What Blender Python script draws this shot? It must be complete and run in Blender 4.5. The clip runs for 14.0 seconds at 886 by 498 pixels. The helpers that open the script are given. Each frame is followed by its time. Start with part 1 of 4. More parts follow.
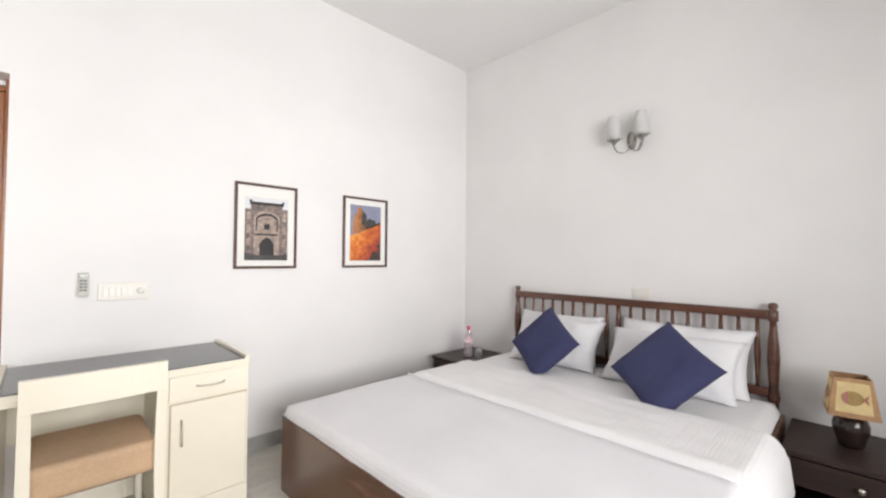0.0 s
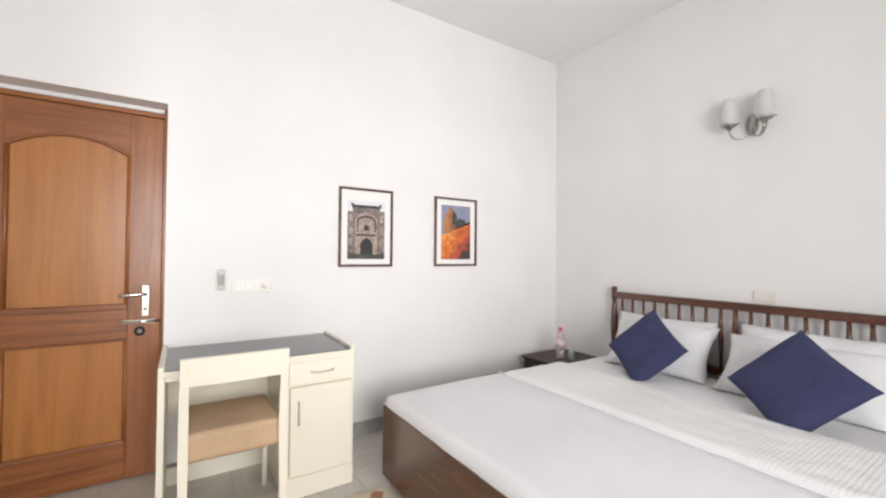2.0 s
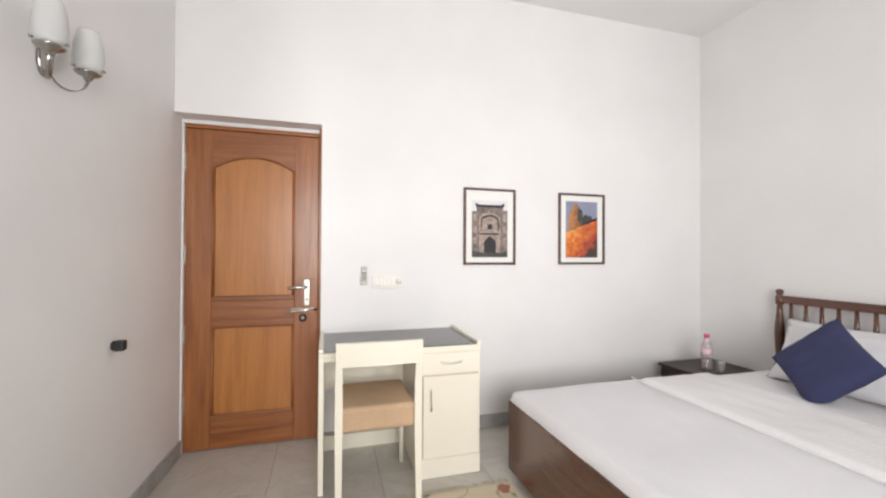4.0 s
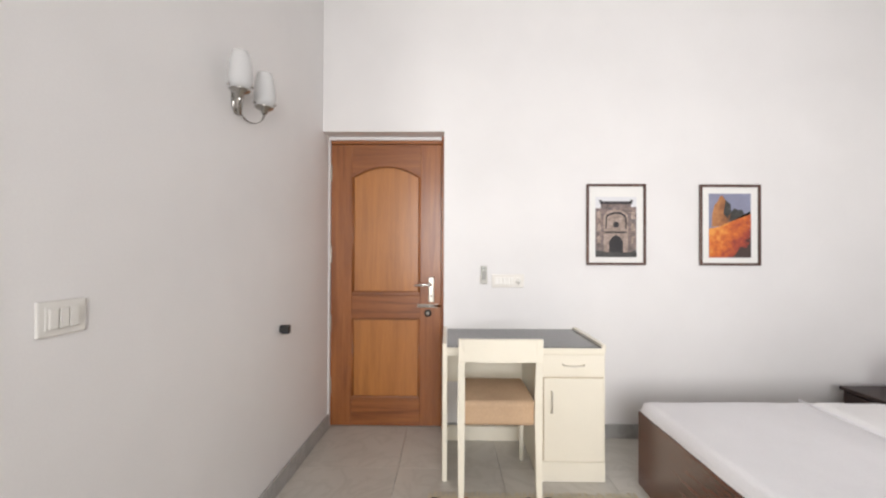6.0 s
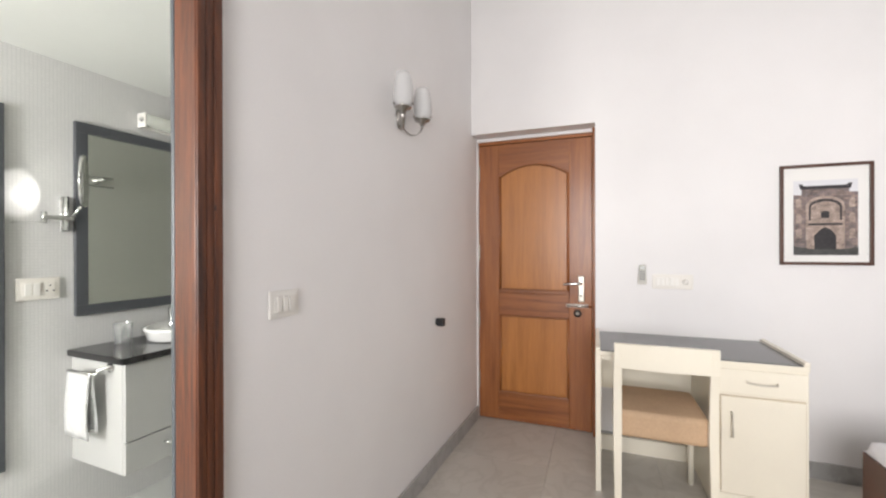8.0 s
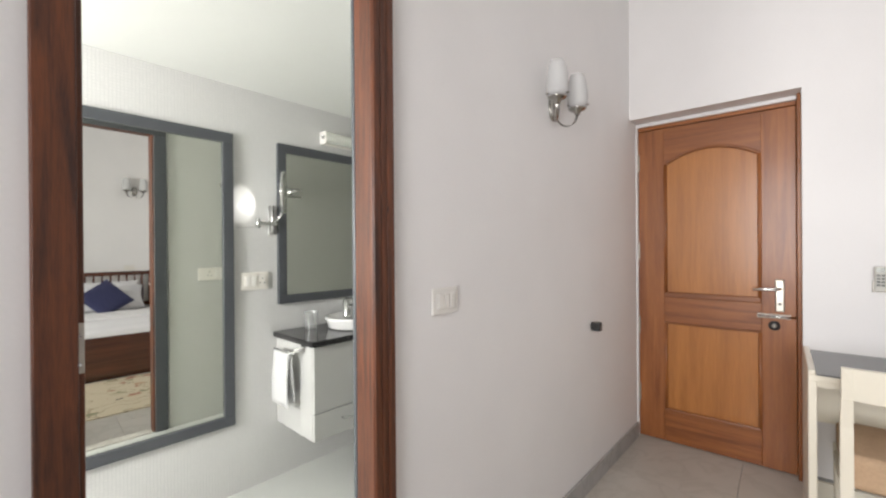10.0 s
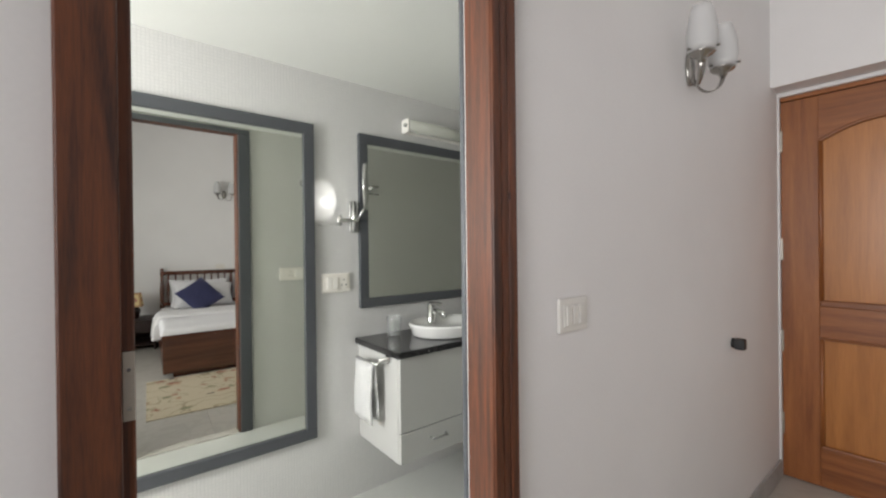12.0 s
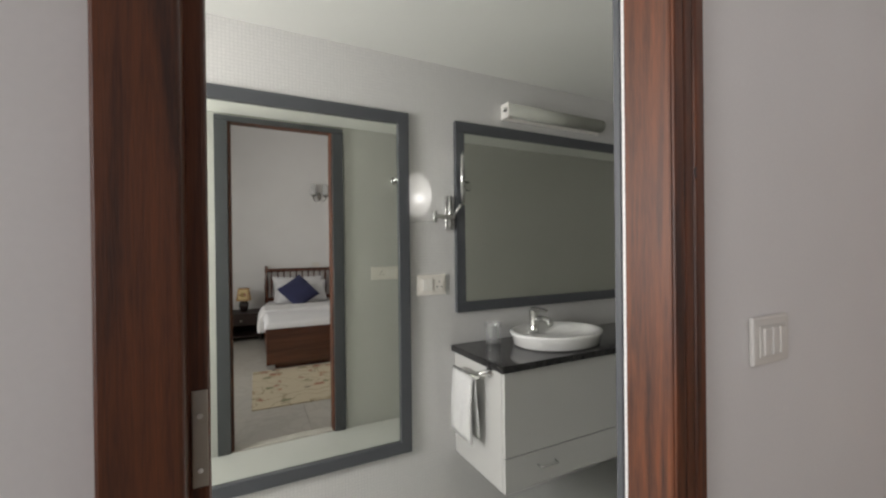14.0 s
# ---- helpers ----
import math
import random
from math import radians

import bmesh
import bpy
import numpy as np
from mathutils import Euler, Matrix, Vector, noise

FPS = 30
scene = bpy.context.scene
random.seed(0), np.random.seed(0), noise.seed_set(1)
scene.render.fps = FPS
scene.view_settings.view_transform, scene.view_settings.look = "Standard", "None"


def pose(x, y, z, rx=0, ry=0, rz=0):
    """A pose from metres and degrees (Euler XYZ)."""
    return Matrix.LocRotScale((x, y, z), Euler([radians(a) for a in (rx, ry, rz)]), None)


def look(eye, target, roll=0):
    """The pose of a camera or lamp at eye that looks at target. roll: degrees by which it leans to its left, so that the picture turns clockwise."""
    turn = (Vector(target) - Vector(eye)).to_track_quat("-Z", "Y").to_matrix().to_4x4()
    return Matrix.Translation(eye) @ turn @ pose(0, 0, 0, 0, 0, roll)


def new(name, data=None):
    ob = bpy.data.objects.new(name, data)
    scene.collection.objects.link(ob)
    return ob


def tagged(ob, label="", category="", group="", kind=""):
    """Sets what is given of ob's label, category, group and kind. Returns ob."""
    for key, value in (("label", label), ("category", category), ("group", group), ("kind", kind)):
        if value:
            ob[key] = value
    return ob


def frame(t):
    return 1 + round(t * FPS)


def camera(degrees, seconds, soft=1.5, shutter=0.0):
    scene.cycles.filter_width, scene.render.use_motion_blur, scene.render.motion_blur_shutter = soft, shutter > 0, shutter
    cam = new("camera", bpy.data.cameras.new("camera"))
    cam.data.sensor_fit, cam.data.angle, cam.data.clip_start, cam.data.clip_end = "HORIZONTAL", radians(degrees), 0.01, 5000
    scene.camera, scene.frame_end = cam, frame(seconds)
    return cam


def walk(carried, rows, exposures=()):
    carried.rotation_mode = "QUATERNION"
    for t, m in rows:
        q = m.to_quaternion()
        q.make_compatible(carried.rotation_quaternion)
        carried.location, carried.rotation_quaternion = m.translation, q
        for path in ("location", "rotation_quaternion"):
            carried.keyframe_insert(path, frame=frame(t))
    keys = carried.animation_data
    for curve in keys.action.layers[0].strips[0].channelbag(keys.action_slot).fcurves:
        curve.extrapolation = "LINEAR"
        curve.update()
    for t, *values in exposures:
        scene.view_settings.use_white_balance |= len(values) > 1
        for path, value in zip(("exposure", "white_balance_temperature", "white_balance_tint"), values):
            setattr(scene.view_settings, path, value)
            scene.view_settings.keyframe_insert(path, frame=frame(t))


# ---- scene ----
cam = camera(95.4, 14.0, soft=2.3)
PATH = [
    (0.0, pose(0.998, -2.782, 1.288, 91.24, -0.55, -44.53)),
    (0.5, pose(0.996, -2.780, 1.287, 91.21, -0.49, -43.10)),
    (1.0, pose(0.978, -2.767, 1.289, 91.13, -0.51, -40.52)),
    (1.5, pose(0.959, -2.761, 1.288, 91.06, -0.49, -37.27)),
    (2.0, pose(0.944, -2.764, 1.291, 90.91, -0.55, -32.76)),
    (2.5, pose(0.938, -2.778, 1.289, 90.83, -0.61, -28.53)),
    (3.0, pose(0.919, -2.771, 1.294, 90.64, -0.52, -24.76)),
    (5.5, pose(0.884, -2.828, 1.294, 90.42, -0.25, -3.00)),
    (6.0, pose(0.879, -2.831, 1.293, 90.37, -0.22, 0.59)),
    (6.5, pose(0.868, -2.840, 1.293, 90.36, -0.11, 5.04)),
    (7.0, pose(0.864, -2.847, 1.295, 90.22, -0.02, 10.55)),
    (7.5, pose(0.863, -2.854, 1.298, 90.10, 0.08, 15.14)),
    (8.0, pose(0.853, -2.865, 1.301, 89.93, 0.13, 20.64)),
    (8.5, pose(0.842, -2.873, 1.299, 89.95, 0.29, 25.85)),
    (9.0, pose(0.841, -2.876, 1.301, 89.98, 0.29, 32.01)),
    (9.2, pose(0.832, -2.883, 1.298, 89.98, 0.31, 33.36)),
    (11.3, pose(0.628, -2.772, 1.300, 89.79, 0.62, 48.10)),
    (11.5, pose(0.597, -2.764, 1.300, 89.80, 0.63, 48.10)),
    (12.0, pose(0.492, -2.760, 1.300, 89.80, 0.64, 49.30)),
    (12.5, pose(0.394, -2.758, 1.300, 89.79, 0.65, 51.50)),
    (13.0, pose(0.318, -2.742, 1.300, 89.78, 0.65, 56.00)),
    (13.5, pose(0.292, -2.727, 1.300, 89.78, 0.65, 58.70)),
    (14.0, pose(0.280, -2.717, 1.300, 89.79, 0.65, 60.70)),
]
EXPOSURE = [
    (0.0, 0.26, 6500, 10), (3.0, 0.26, 6500, 10), (5.5, 0.16, 6550, 11), (9.0, 0.13, 6550, 12),
    (11.3, -0.14, 6500, 10), (12.0, -0.32, 6500, 11), (12.5, -0.46, 6550, 12), (14.0, -0.82, 6600, 13),
]
walk(cam, PATH, exposures=EXPOSURE)

# ---- world and lights ----
world = bpy.data.worlds.new("sky")
scene.world = world
world.use_nodes = True
wn = world.node_tree
sky = wn.nodes.new("ShaderNodeTexSky")
sky.sky_type, sky.sun_disc, sky.sun_elevation, sky.sun_rotation = "NISHITA", False, radians(50), radians(120)
wn.links.new(sky.outputs["Color"], wn.nodes["Background"].inputs["Color"])
wn.nodes["Background"].inputs["Strength"].default_value = 0.1


def area_lamp(name, eye, target, sx, sy, power, colour):
    data = bpy.data.lights.new(name, "AREA")
    data.shape, data.size, data.size_y, data.energy, data.color = "RECTANGLE", sx, sy, power, colour
    ob = new(name, data)
    ob.matrix_world = look(eye, target)
    return ob


area_lamp("window_daylight", (1.35, -4.72, 1.6), (2.45, 0, 1.65), 1.95, 1.55, 64, (0.995, 0.985, 0.985)).data.spread = radians(114)
area_lamp("bathroom_daylight", (-0.66, -4.10, 1.42), (-0.55, 0, 1.05), 0.5, 0.75, 62, (1.0, 1.0, 0.985))

# ---- materials ----
def nodes_of(m):
    m.use_nodes = True
    return m.node_tree.nodes, m.node_tree.links, m.node_tree.nodes["Principled BSDF"]


def plain(name, colour, rough=0.6, metal=0.0, vary=0.08, size=3.0, fine=60.0, bump=0.1, coat=0.0, stretch=(1, 1, 1)):
    """A painted, cloth or metal surface: broad mottling, fine grain and relief."""
    m = bpy.data.materials.new(name)
    n, l, b = nodes_of(m)
    co, mp = n.new("ShaderNodeTexCoord"), n.new("ShaderNodeMapping")
    mp.inputs["Scale"].default_value = stretch
    l.new(co.outputs["Object"], mp.inputs["Vector"])
    broad, grain = n.new("ShaderNodeTexNoise"), n.new("ShaderNodeTexNoise")
    broad.inputs["Scale"].default_value, broad.inputs["Detail"].default_value = size, 4
    grain.inputs["Scale"].default_value, grain.inputs["Detail"].default_value = fine, 3
    for x in (broad, grain):
        l.new(mp.outputs["Vector"], x.inputs["Vector"])
    add = n.new("ShaderNodeMath")
    add.operation = "MULTIPLY_ADD"
    add.inputs[1].default_value = 0.35
    l.new(grain.outputs["Fac"], add.inputs[0])
    l.new(broad.outputs["Fac"], add.inputs[2])
    ramp = n.new("ShaderNodeValToRGB")
    ramp.color_ramp.elements[0].position, ramp.color_ramp.elements[1].position = 0.4, 0.95
    lo = [c * (1 - vary) for c in colour]
    hi = [min(1, c * (1 + vary * 0.6)) for c in colour]
    ramp.color_ramp.elements[0].color, ramp.color_ramp.elements[1].color = (*lo, 1), (*hi, 1)
    l.new(add.outputs[0], ramp.inputs["Fac"])
    l.new(ramp.outputs["Color"], b.inputs["Base Color"])
    b.inputs["Roughness"].default_value, b.inputs["Metallic"].default_value = rough, metal
    b.inputs["Coat Weight"].default_value = coat
    b.inputs["Coat Roughness"].default_value = 0.15
    if bump:
        bp = n.new("ShaderNodeBump")
        bp.inputs["Strength"].default_value, bp.inputs["Distance"].default_value = bump, 0.004
        l.new(add.outputs[0], bp.inputs["Height"])
        l.new(bp.outputs["Normal"], b.inputs["Normal"])
    return m


def timber(name, light, dark, rough=0.35, coat=0.3, scale=1.0, axis="Z", bands=7.0):
    """Varnished wood with long grain along one axis."""
    m = bpy.data.materials.new(name)
    n, l, b = nodes_of(m)
    co, mp = n.new("ShaderNodeTexCoord"), n.new("ShaderNodeMapping")
    s = {"X": (0.35, 6, 6), "Y": (6, 0.35, 6), "Z": (6, 6, 0.35)}[axis]
    mp.inputs["Scale"].default_value = [q * scale for q in s]
    info = n.new("ShaderNodeObjectInfo")
    l.new(co.outputs["Object"], mp.inputs["Vector"])
    off = n.new("ShaderNodeMath")
    off.operation = "MULTIPLY"
    off.inputs[1].default_value = 13.0
    l.new(info.outputs["Random"], off.inputs[0])
    addv = n.new("ShaderNodeVectorMath")
    l.new(mp.outputs["Vector"], addv.inputs[0])
    l.new(off.outputs[0], addv.inputs[1])
    grain, fine = n.new("ShaderNodeTexNoise"), n.new("ShaderNodeTexNoise")
    grain.inputs["Scale"].default_value, grain.inputs["Detail"].default_value, grain.inputs["Distortion"].default_value = bands * 0.3, 6, 0.8
    fine.inputs["Scale"].default_value, fine.inputs["Detail"].default_value = bands * 3.5, 4
    for x in (grain, fine):
        l.new(addv.outputs[0], x.inputs["Vector"])
    mix = n.new("ShaderNodeMath")
    mix.operation = "MULTIPLY_ADD"
    mix.inputs[1].default_value = 0.4
    l.new(fine.outputs["Fac"], mix.inputs[0])
    l.new(grain.outputs["Fac"], mix.inputs[2])
    ramp = n.new("ShaderNodeValToRGB")
    e = ramp.color_ramp.elements
    e[0].position, e[1].position = 0.48, 0.9
    e[0].color, e[1].color = (*dark, 1), (*light, 1)
    l.new(mix.outputs[0], ramp.inputs["Fac"])
    l.new(ramp.outputs["Color"], b.inputs["Base Color"])
    b.inputs["Roughness"].default_value, b.inputs["Coat Weight"].default_value, b.inputs["Coat Roughness"].default_value = rough, coat, 0.2
    bp = n.new("ShaderNodeBump")
    bp.inputs["Strength"].default_value, bp.inputs["Distance"].default_value = 0.12, 0.002
    l.new(fine.outputs["Fac"], bp.inputs["Height"])
    l.new(bp.outputs["Normal"], b.inputs["Normal"])
    return m


def marble(name, base, vein, rough):
    m = bpy.data.materials.new(name)
    n, l, b = nodes_of(m)
    co = n.new("ShaderNodeTexCoord")
    info = n.new("ShaderNodeObjectInfo")
    addv = n.new("ShaderNodeVectorMath")
    off = n.new("ShaderNodeMath")
    off.operation = "MULTIPLY"
    off.inputs[1].default_value = 9.0
    l.new(info.outputs["Random"], off.inputs[0])
    l.new(co.outputs["Object"], addv.inputs[0])
    l.new(off.outputs[0], addv.inputs[1])
    w, c = n.new("ShaderNodeTexNoise"), n.new("ShaderNodeTexNoise")
    w.inputs["Scale"].default_value, w.inputs["Detail"].default_value, w.inputs["Distortion"].default_value = 3.2, 9, 1.8
    c.inputs["Scale"].default_value, c.inputs["Detail"].default_value = 1.3, 5
    l.new(addv.outputs[0], w.inputs["Vector"])
    l.new(addv.outputs[0], c.inputs["Vector"])
    ramp = n.new("ShaderNodeValToRGB")
    e = ramp.color_ramp.elements
    e[0].position, e[0].color = 0.44, (*base, 1)
    e[1].position, e[1].color = 0.56, (*base, 1)
    mid = ramp.color_ramp.elements.new(0.5)
    mid.color = (*vein, 1)
    l.new(w.outputs["Fac"], ramp.inputs["Fac"])
    mixc = n.new("ShaderNodeMixRGB")
    mixc.blend_type = "MULTIPLY"
    mixc.inputs["Fac"].default_value = 0.35
    l.new(ramp.outputs["Color"], mixc.inputs["Color1"])
    l.new(c.outputs["Fac"], mixc.inputs["Color2"])
    l.new(mixc.outputs["Color"], b.inputs["Base Color"])
    b.inputs["Roughness"].default_value = rough
    return m


def mosaic(name, colour, joint, size):
    """Small square glazed tiles with pale joints."""
    m = bpy.data.materials.new(name)
    n, l, b = nodes_of(m)
    co, sep, com = n.new("ShaderNodeTexCoord"), n.new("ShaderNodeSeparateXYZ"), n.new("ShaderNodeCombineXYZ")
    l.new(co.outputs["Object"], sep.inputs[0])
    su = n.new("ShaderNodeMath")
    l.new(sep.outputs["X"], su.inputs[0])
    l.new(sep.outputs["Y"], su.inputs[1])
    l.new(su.outputs[0], com.inputs["X"])
    l.new(sep.outputs["Z"], com.inputs["Y"])
    br = n.new("ShaderNodeTexBrick")
    br.offset = 0.0
    br.inputs["Scale"].default_value = 1.0
    br.inputs["Brick Width"].default_value = br.inputs["Row Height"].default_value = size
    br.inputs["Mortar Size"].default_value = size * 0.09
    br.inputs["Color1"].default_value = (*colour, 1)
    br.inputs["Color2"].default_value = (*[c * 0.96 for c in colour], 1)
    br.inputs["Mortar"].default_value = (*joint, 1)
    l.new(com.outputs[0], br.inputs["Vector"])
    l.new(br.outputs["Color"], b.inputs["Base Color"])
    b.inputs["Roughness"].default_value = 0.28
    bp = n.new("ShaderNodeBump")
    bp.inputs["Strength"].default_value, bp.inputs["Distance"].default_value = 0.2, 0.001
    bp.invert = True
    l.new(br.outputs["Fac"], bp.inputs["Height"])
    l.new(bp.outputs["Normal"], b.inputs["Normal"])
    return m


def glass(name, tint=(1, 1, 1), gloss=0.14, milk=0.08):
    """Thin clear glass: mostly see-through, a little gloss and haze."""
    m = bpy.data.materials.new(name)
    n, l, b = nodes_of(m)
    clear, mixa, mixb, dif = n.new("ShaderNodeBsdfTransparent"), n.new("ShaderNodeMixShader"), n.new("ShaderNodeMixShader"), n.new("ShaderNodeBsdfDiffuse")
    clear.inputs["Color"].default_value = (*tint, 1)
    dif.inputs["Color"].default_value = (0.8, 0.8, 0.8, 1)
    b.inputs["Roughness"].default_value, b.inputs["Base Color"].default_value, b.inputs["Metallic"].default_value = 0.04, (0.9, 0.9, 0.9, 1), 1.0
    mixa.inputs["Fac"].default_value, mixb.inputs["Fac"].default_value = gloss, milk
    l.new(clear.outputs[0], mixa.inputs[1])
    l.new(b.outputs[0], mixa.inputs[2])
    l.new(mixa.outputs[0], mixb.inputs[1])
    l.new(dif.outputs[0], mixb.inputs[2])
    l.new(mixb.outputs[0], n["Material Output"].inputs["Surface"])
    return m


def weave(name, colour, rough, cell, strength=0.3, vary=0.06):
    """Cloth with a fine square weave or waffle relief."""
    m = plain(name, colour, rough, 0, vary, 2.5, 90, 0.0)
    n, l, b = nodes_of(m)
    co = n.new("ShaderNodeTexCoord")
    waves = []
    for d in ("X", "Y"):
        w = n.new("ShaderNodeTexWave")
        w.bands_direction = d
        w.inputs["Scale"].default_value, w.inputs["Distortion"].default_value = 0.314 / cell, 0.6
        l.new(co.outputs["Object"], w.inputs["Vector"])
        waves.append(w)
    add = n.new("ShaderNodeMath")
    l.new(waves[0].outputs["Fac"], add.inputs[0])
    l.new(waves[1].outputs["Fac"], add.inputs[1])
    crease = n.new("ShaderNodeTexNoise")
    crease.inputs["Scale"].default_value, crease.inputs["Detail"].default_value, crease.inputs["Distortion"].default_value = 9.0, 5, 1.2
    l.new(co.outputs["Object"], crease.inputs["Vector"])
    both = n.new("ShaderNodeMath")
    both.operation = "MULTIPLY_ADD"
    both.inputs[1].default_value = 5.0
    l.new(crease.outputs["Fac"], both.inputs[0])
    l.new(add.outputs[0], both.inputs[2])
    bp = n.new("ShaderNodeBump")
    bp.inputs["Strength"].default_value, bp.inputs["Distance"].default_value = strength, 0.004
    l.new(both.outputs[0], bp.inputs["Height"])
    l.new(bp.outputs["Normal"], b.inputs["Normal"])
    return m


def rug_weave(name):
    """Beige pile with scattered faded flowers, leaves and thin vines."""
    m = bpy.data.materials.new(name)
    n, l, b = nodes_of(m)
    co = n.new("ShaderNodeTexCoord")
    stretch = n.new("ShaderNodeMapping")
    stretch.inputs["Scale"].default_value = (1.0, 0.7, 1.0)
    l.new(co.outputs["Object"], stretch.inputs["Vector"])
    vor, noi, vine, wool = n.new("ShaderNodeTexVoronoi"), n.new("ShaderNodeTexNoise"), n.new("ShaderNodeTexNoise"), n.new("ShaderNodeTexNoise")
    vor.inputs["Scale"].default_value = 8.5
    for t, s, d in ((noi, 26.0, 3), (vine, 4.0, 1), (wool, 160.0, 3)):
        t.inputs["Scale"].default_value, t.inputs["Detail"].default_value = s, d
        l.new(co.outputs["Object"], t.inputs["Vector"])
    l.new(stretch.outputs[0], vor.inputs["Vector"])
    kind = n.new("ShaderNodeSeparateXYZ")
    l.new(vor.outputs["Color"], kind.inputs[0])
    hue = n.new("ShaderNodeValToRGB")
    hue.color_ramp.interpolation = "CONSTANT"
    e = hue.color_ramp.elements
    e[0].position, e[0].color = 0.0, (0.36, 0.16, 0.11, 1)
    e[1].position, e[1].color = 0.36, (0.27, 0.26, 0.16, 1)
    for p, c in ((0.62, (0.06, 0.045, 0.05, 1)), (0.78, (0.46, 0.27, 0.17, 1))):
        e.new(p).color = c
    l.new(kind.outputs[0], hue.inputs["Fac"])
    edge = n.new("ShaderNodeMath")
    edge.operation = "MULTIPLY_ADD"
    edge.inputs[1].default_value = 0.75
    l.new(noi.outputs["Fac"], edge.inputs[0])
    l.new(vor.outputs["Distance"], edge.inputs[2])
    petal = n.new("ShaderNodeMapRange")
    petal.inputs["From Min"].default_value, petal.inputs["From Max"].default_value = 0.66, 0.60
    l.new(edge.outputs[0], petal.inputs["Value"])
    off, line = n.new("ShaderNodeMath"), n.new("ShaderNodeMapRange")
    off.operation = "COMPARE"
    off.inputs[1].default_value, off.inputs[2].default_value = 0.5, 0.012
    l.new(vine.outputs["Fac"], off.inputs[0])
    line.inputs["To Max"].default_value = 0.6
    l.new(off.outputs[0], line.inputs["Value"])
    ground, stem, bloom = n.new("ShaderNodeMixRGB"), n.new("ShaderNodeMixRGB"), n.new("ShaderNodeMixRGB")
    ground.inputs["Color1"].default_value, ground.inputs["Color2"].default_value = (0.52, 0.44, 0.31, 1), (0.68, 0.60, 0.45, 1)
    l.new(wool.outputs["Fac"], ground.inputs["Fac"])
    l.new(line.outputs[0], stem.inputs["Fac"])
    l.new(ground.outputs[0], stem.inputs["Color1"])
    stem.inputs["Color2"].default_value = (0.30, 0.24, 0.15, 1)
    l.new(petal.outputs[0], bloom.inputs["Fac"])
    l.new(stem.outputs[0], bloom.inputs["Color1"])
    l.new(hue.outputs["Color"], bloom.inputs["Color2"])
    l.new(bloom.outputs[0], b.inputs["Base Color"])
    b.inputs["Roughness"].default_value = 0.95
    bp = n.new("ShaderNodeBump")
    bp.inputs["Strength"].default_value, bp.inputs["Distance"].default_value = 0.5, 0.003
    l.new(wool.outputs["Fac"], bp.inputs["Height"])
    l.new(bp.outputs["Normal"], b.inputs["Normal"])
    return m


def masonry(name, a, c, mortar, w, h):
    m = bpy.data.materials.new(name)
    n, l, b = nodes_of(m)
    co, sep, com = n.new("ShaderNodeTexCoord"), n.new("ShaderNodeSeparateXYZ"), n.new("ShaderNodeCombineXYZ")
    l.new(co.outputs["Object"], sep.inputs[0])
    l.new(sep.outputs["X"], com.inputs["X"])
    l.new(sep.outputs["Z"], com.inputs["Y"])
    br, noi, mx = n.new("ShaderNodeTexBrick"), n.new("ShaderNodeTexNoise"), n.new("ShaderNodeMixRGB")
    br.inputs["Scale"].default_value, br.inputs["Brick Width"].default_value, br.inputs["Row Height"].default_value = 1.0, w, h
    br.inputs["Mortar Size"].default_value = h * 0.08
    br.inputs["Color1"].default_value, br.inputs["Color2"].default_value, br.inputs["Mortar"].default_value = (*a, 1), (*c, 1), (*mortar, 1)
    noi.inputs["Scale"].default_value, noi.inputs["Detail"].default_value = 40.0, 8
    l.new(com.outputs[0], br.inputs["Vector"])
    l.new(co.outputs["Object"], noi.inputs["Vector"])
    mx.blend_type = "OVERLAY"
    mx.inputs["Fac"].default_value = 0.9
    l.new(br.outputs["Color"], mx.inputs["Color1"])
    l.new(noi.outputs["Fac"], mx.inputs["Color2"])
    l.new(mx.outputs["Color"], b.inputs["Base Color"])
    b.inputs["Roughness"].default_value = 0.7
    return m


M_WALL = plain("wall_paint", (0.80, 0.785, 0.775), 0.55, 0, 0.05, 1.7, 140, 0.08)
M_CEIL = plain("ceiling_paint", (0.86, 0.85, 0.84), 0.7, 0, 0.03, 1.0, 90, 0.05)
M_FLOOR = marble("grey_marble", (0.63, 0.60, 0.54), (0.57, 0.54, 0.48), 0.30)
M_SKIRT = marble("marble_skirting", (0.45, 0.445, 0.43), (0.37, 0.365, 0.35), 0.4)
M_JOINT = plain("joint_cement", (0.52, 0.505, 0.465), 0.9)
M_TEAK = timber("teak", (0.36, 0.128, 0.034), (0.20, 0.060, 0.014), 0.40, 0.2, 2.0)
M_TEAK_X = timber("teak_rail", (0.34, 0.118, 0.030), (0.18, 0.052, 0.012), 0.40, 0.2, 2.0, axis="X")
M_VENEER = timber("teak_veneer", (0.48, 0.19, 0.042), (0.34, 0.122, 0.025), 0.38, 0.3, 1.3)
M_TEAK_DARK = timber("teak_moulding", (0.31, 0.11, 0.03), (0.17, 0.052, 0.014), 0.4, 0.3, axis="X")
M_MAHOG = timber("mahogany", (0.148, 0.043, 0.014), (0.033, 0.011, 0.006), 0.48, 0.05, 4.5)
M_KNOT = plain("wood_knot", (0.03, 0.012, 0.008), 0.4)
M_BED = timber("bed_mahogany", (0.13, 0.045, 0.024), (0.062, 0.020, 0.011), 0.25, 0.5, 2.0, axis="Y")
M_DARKWOOD = timber("dark_walnut", (0.042, 0.021, 0.015), (0.018, 0.009, 0.008), 0.52, 0.0, axis="Y")
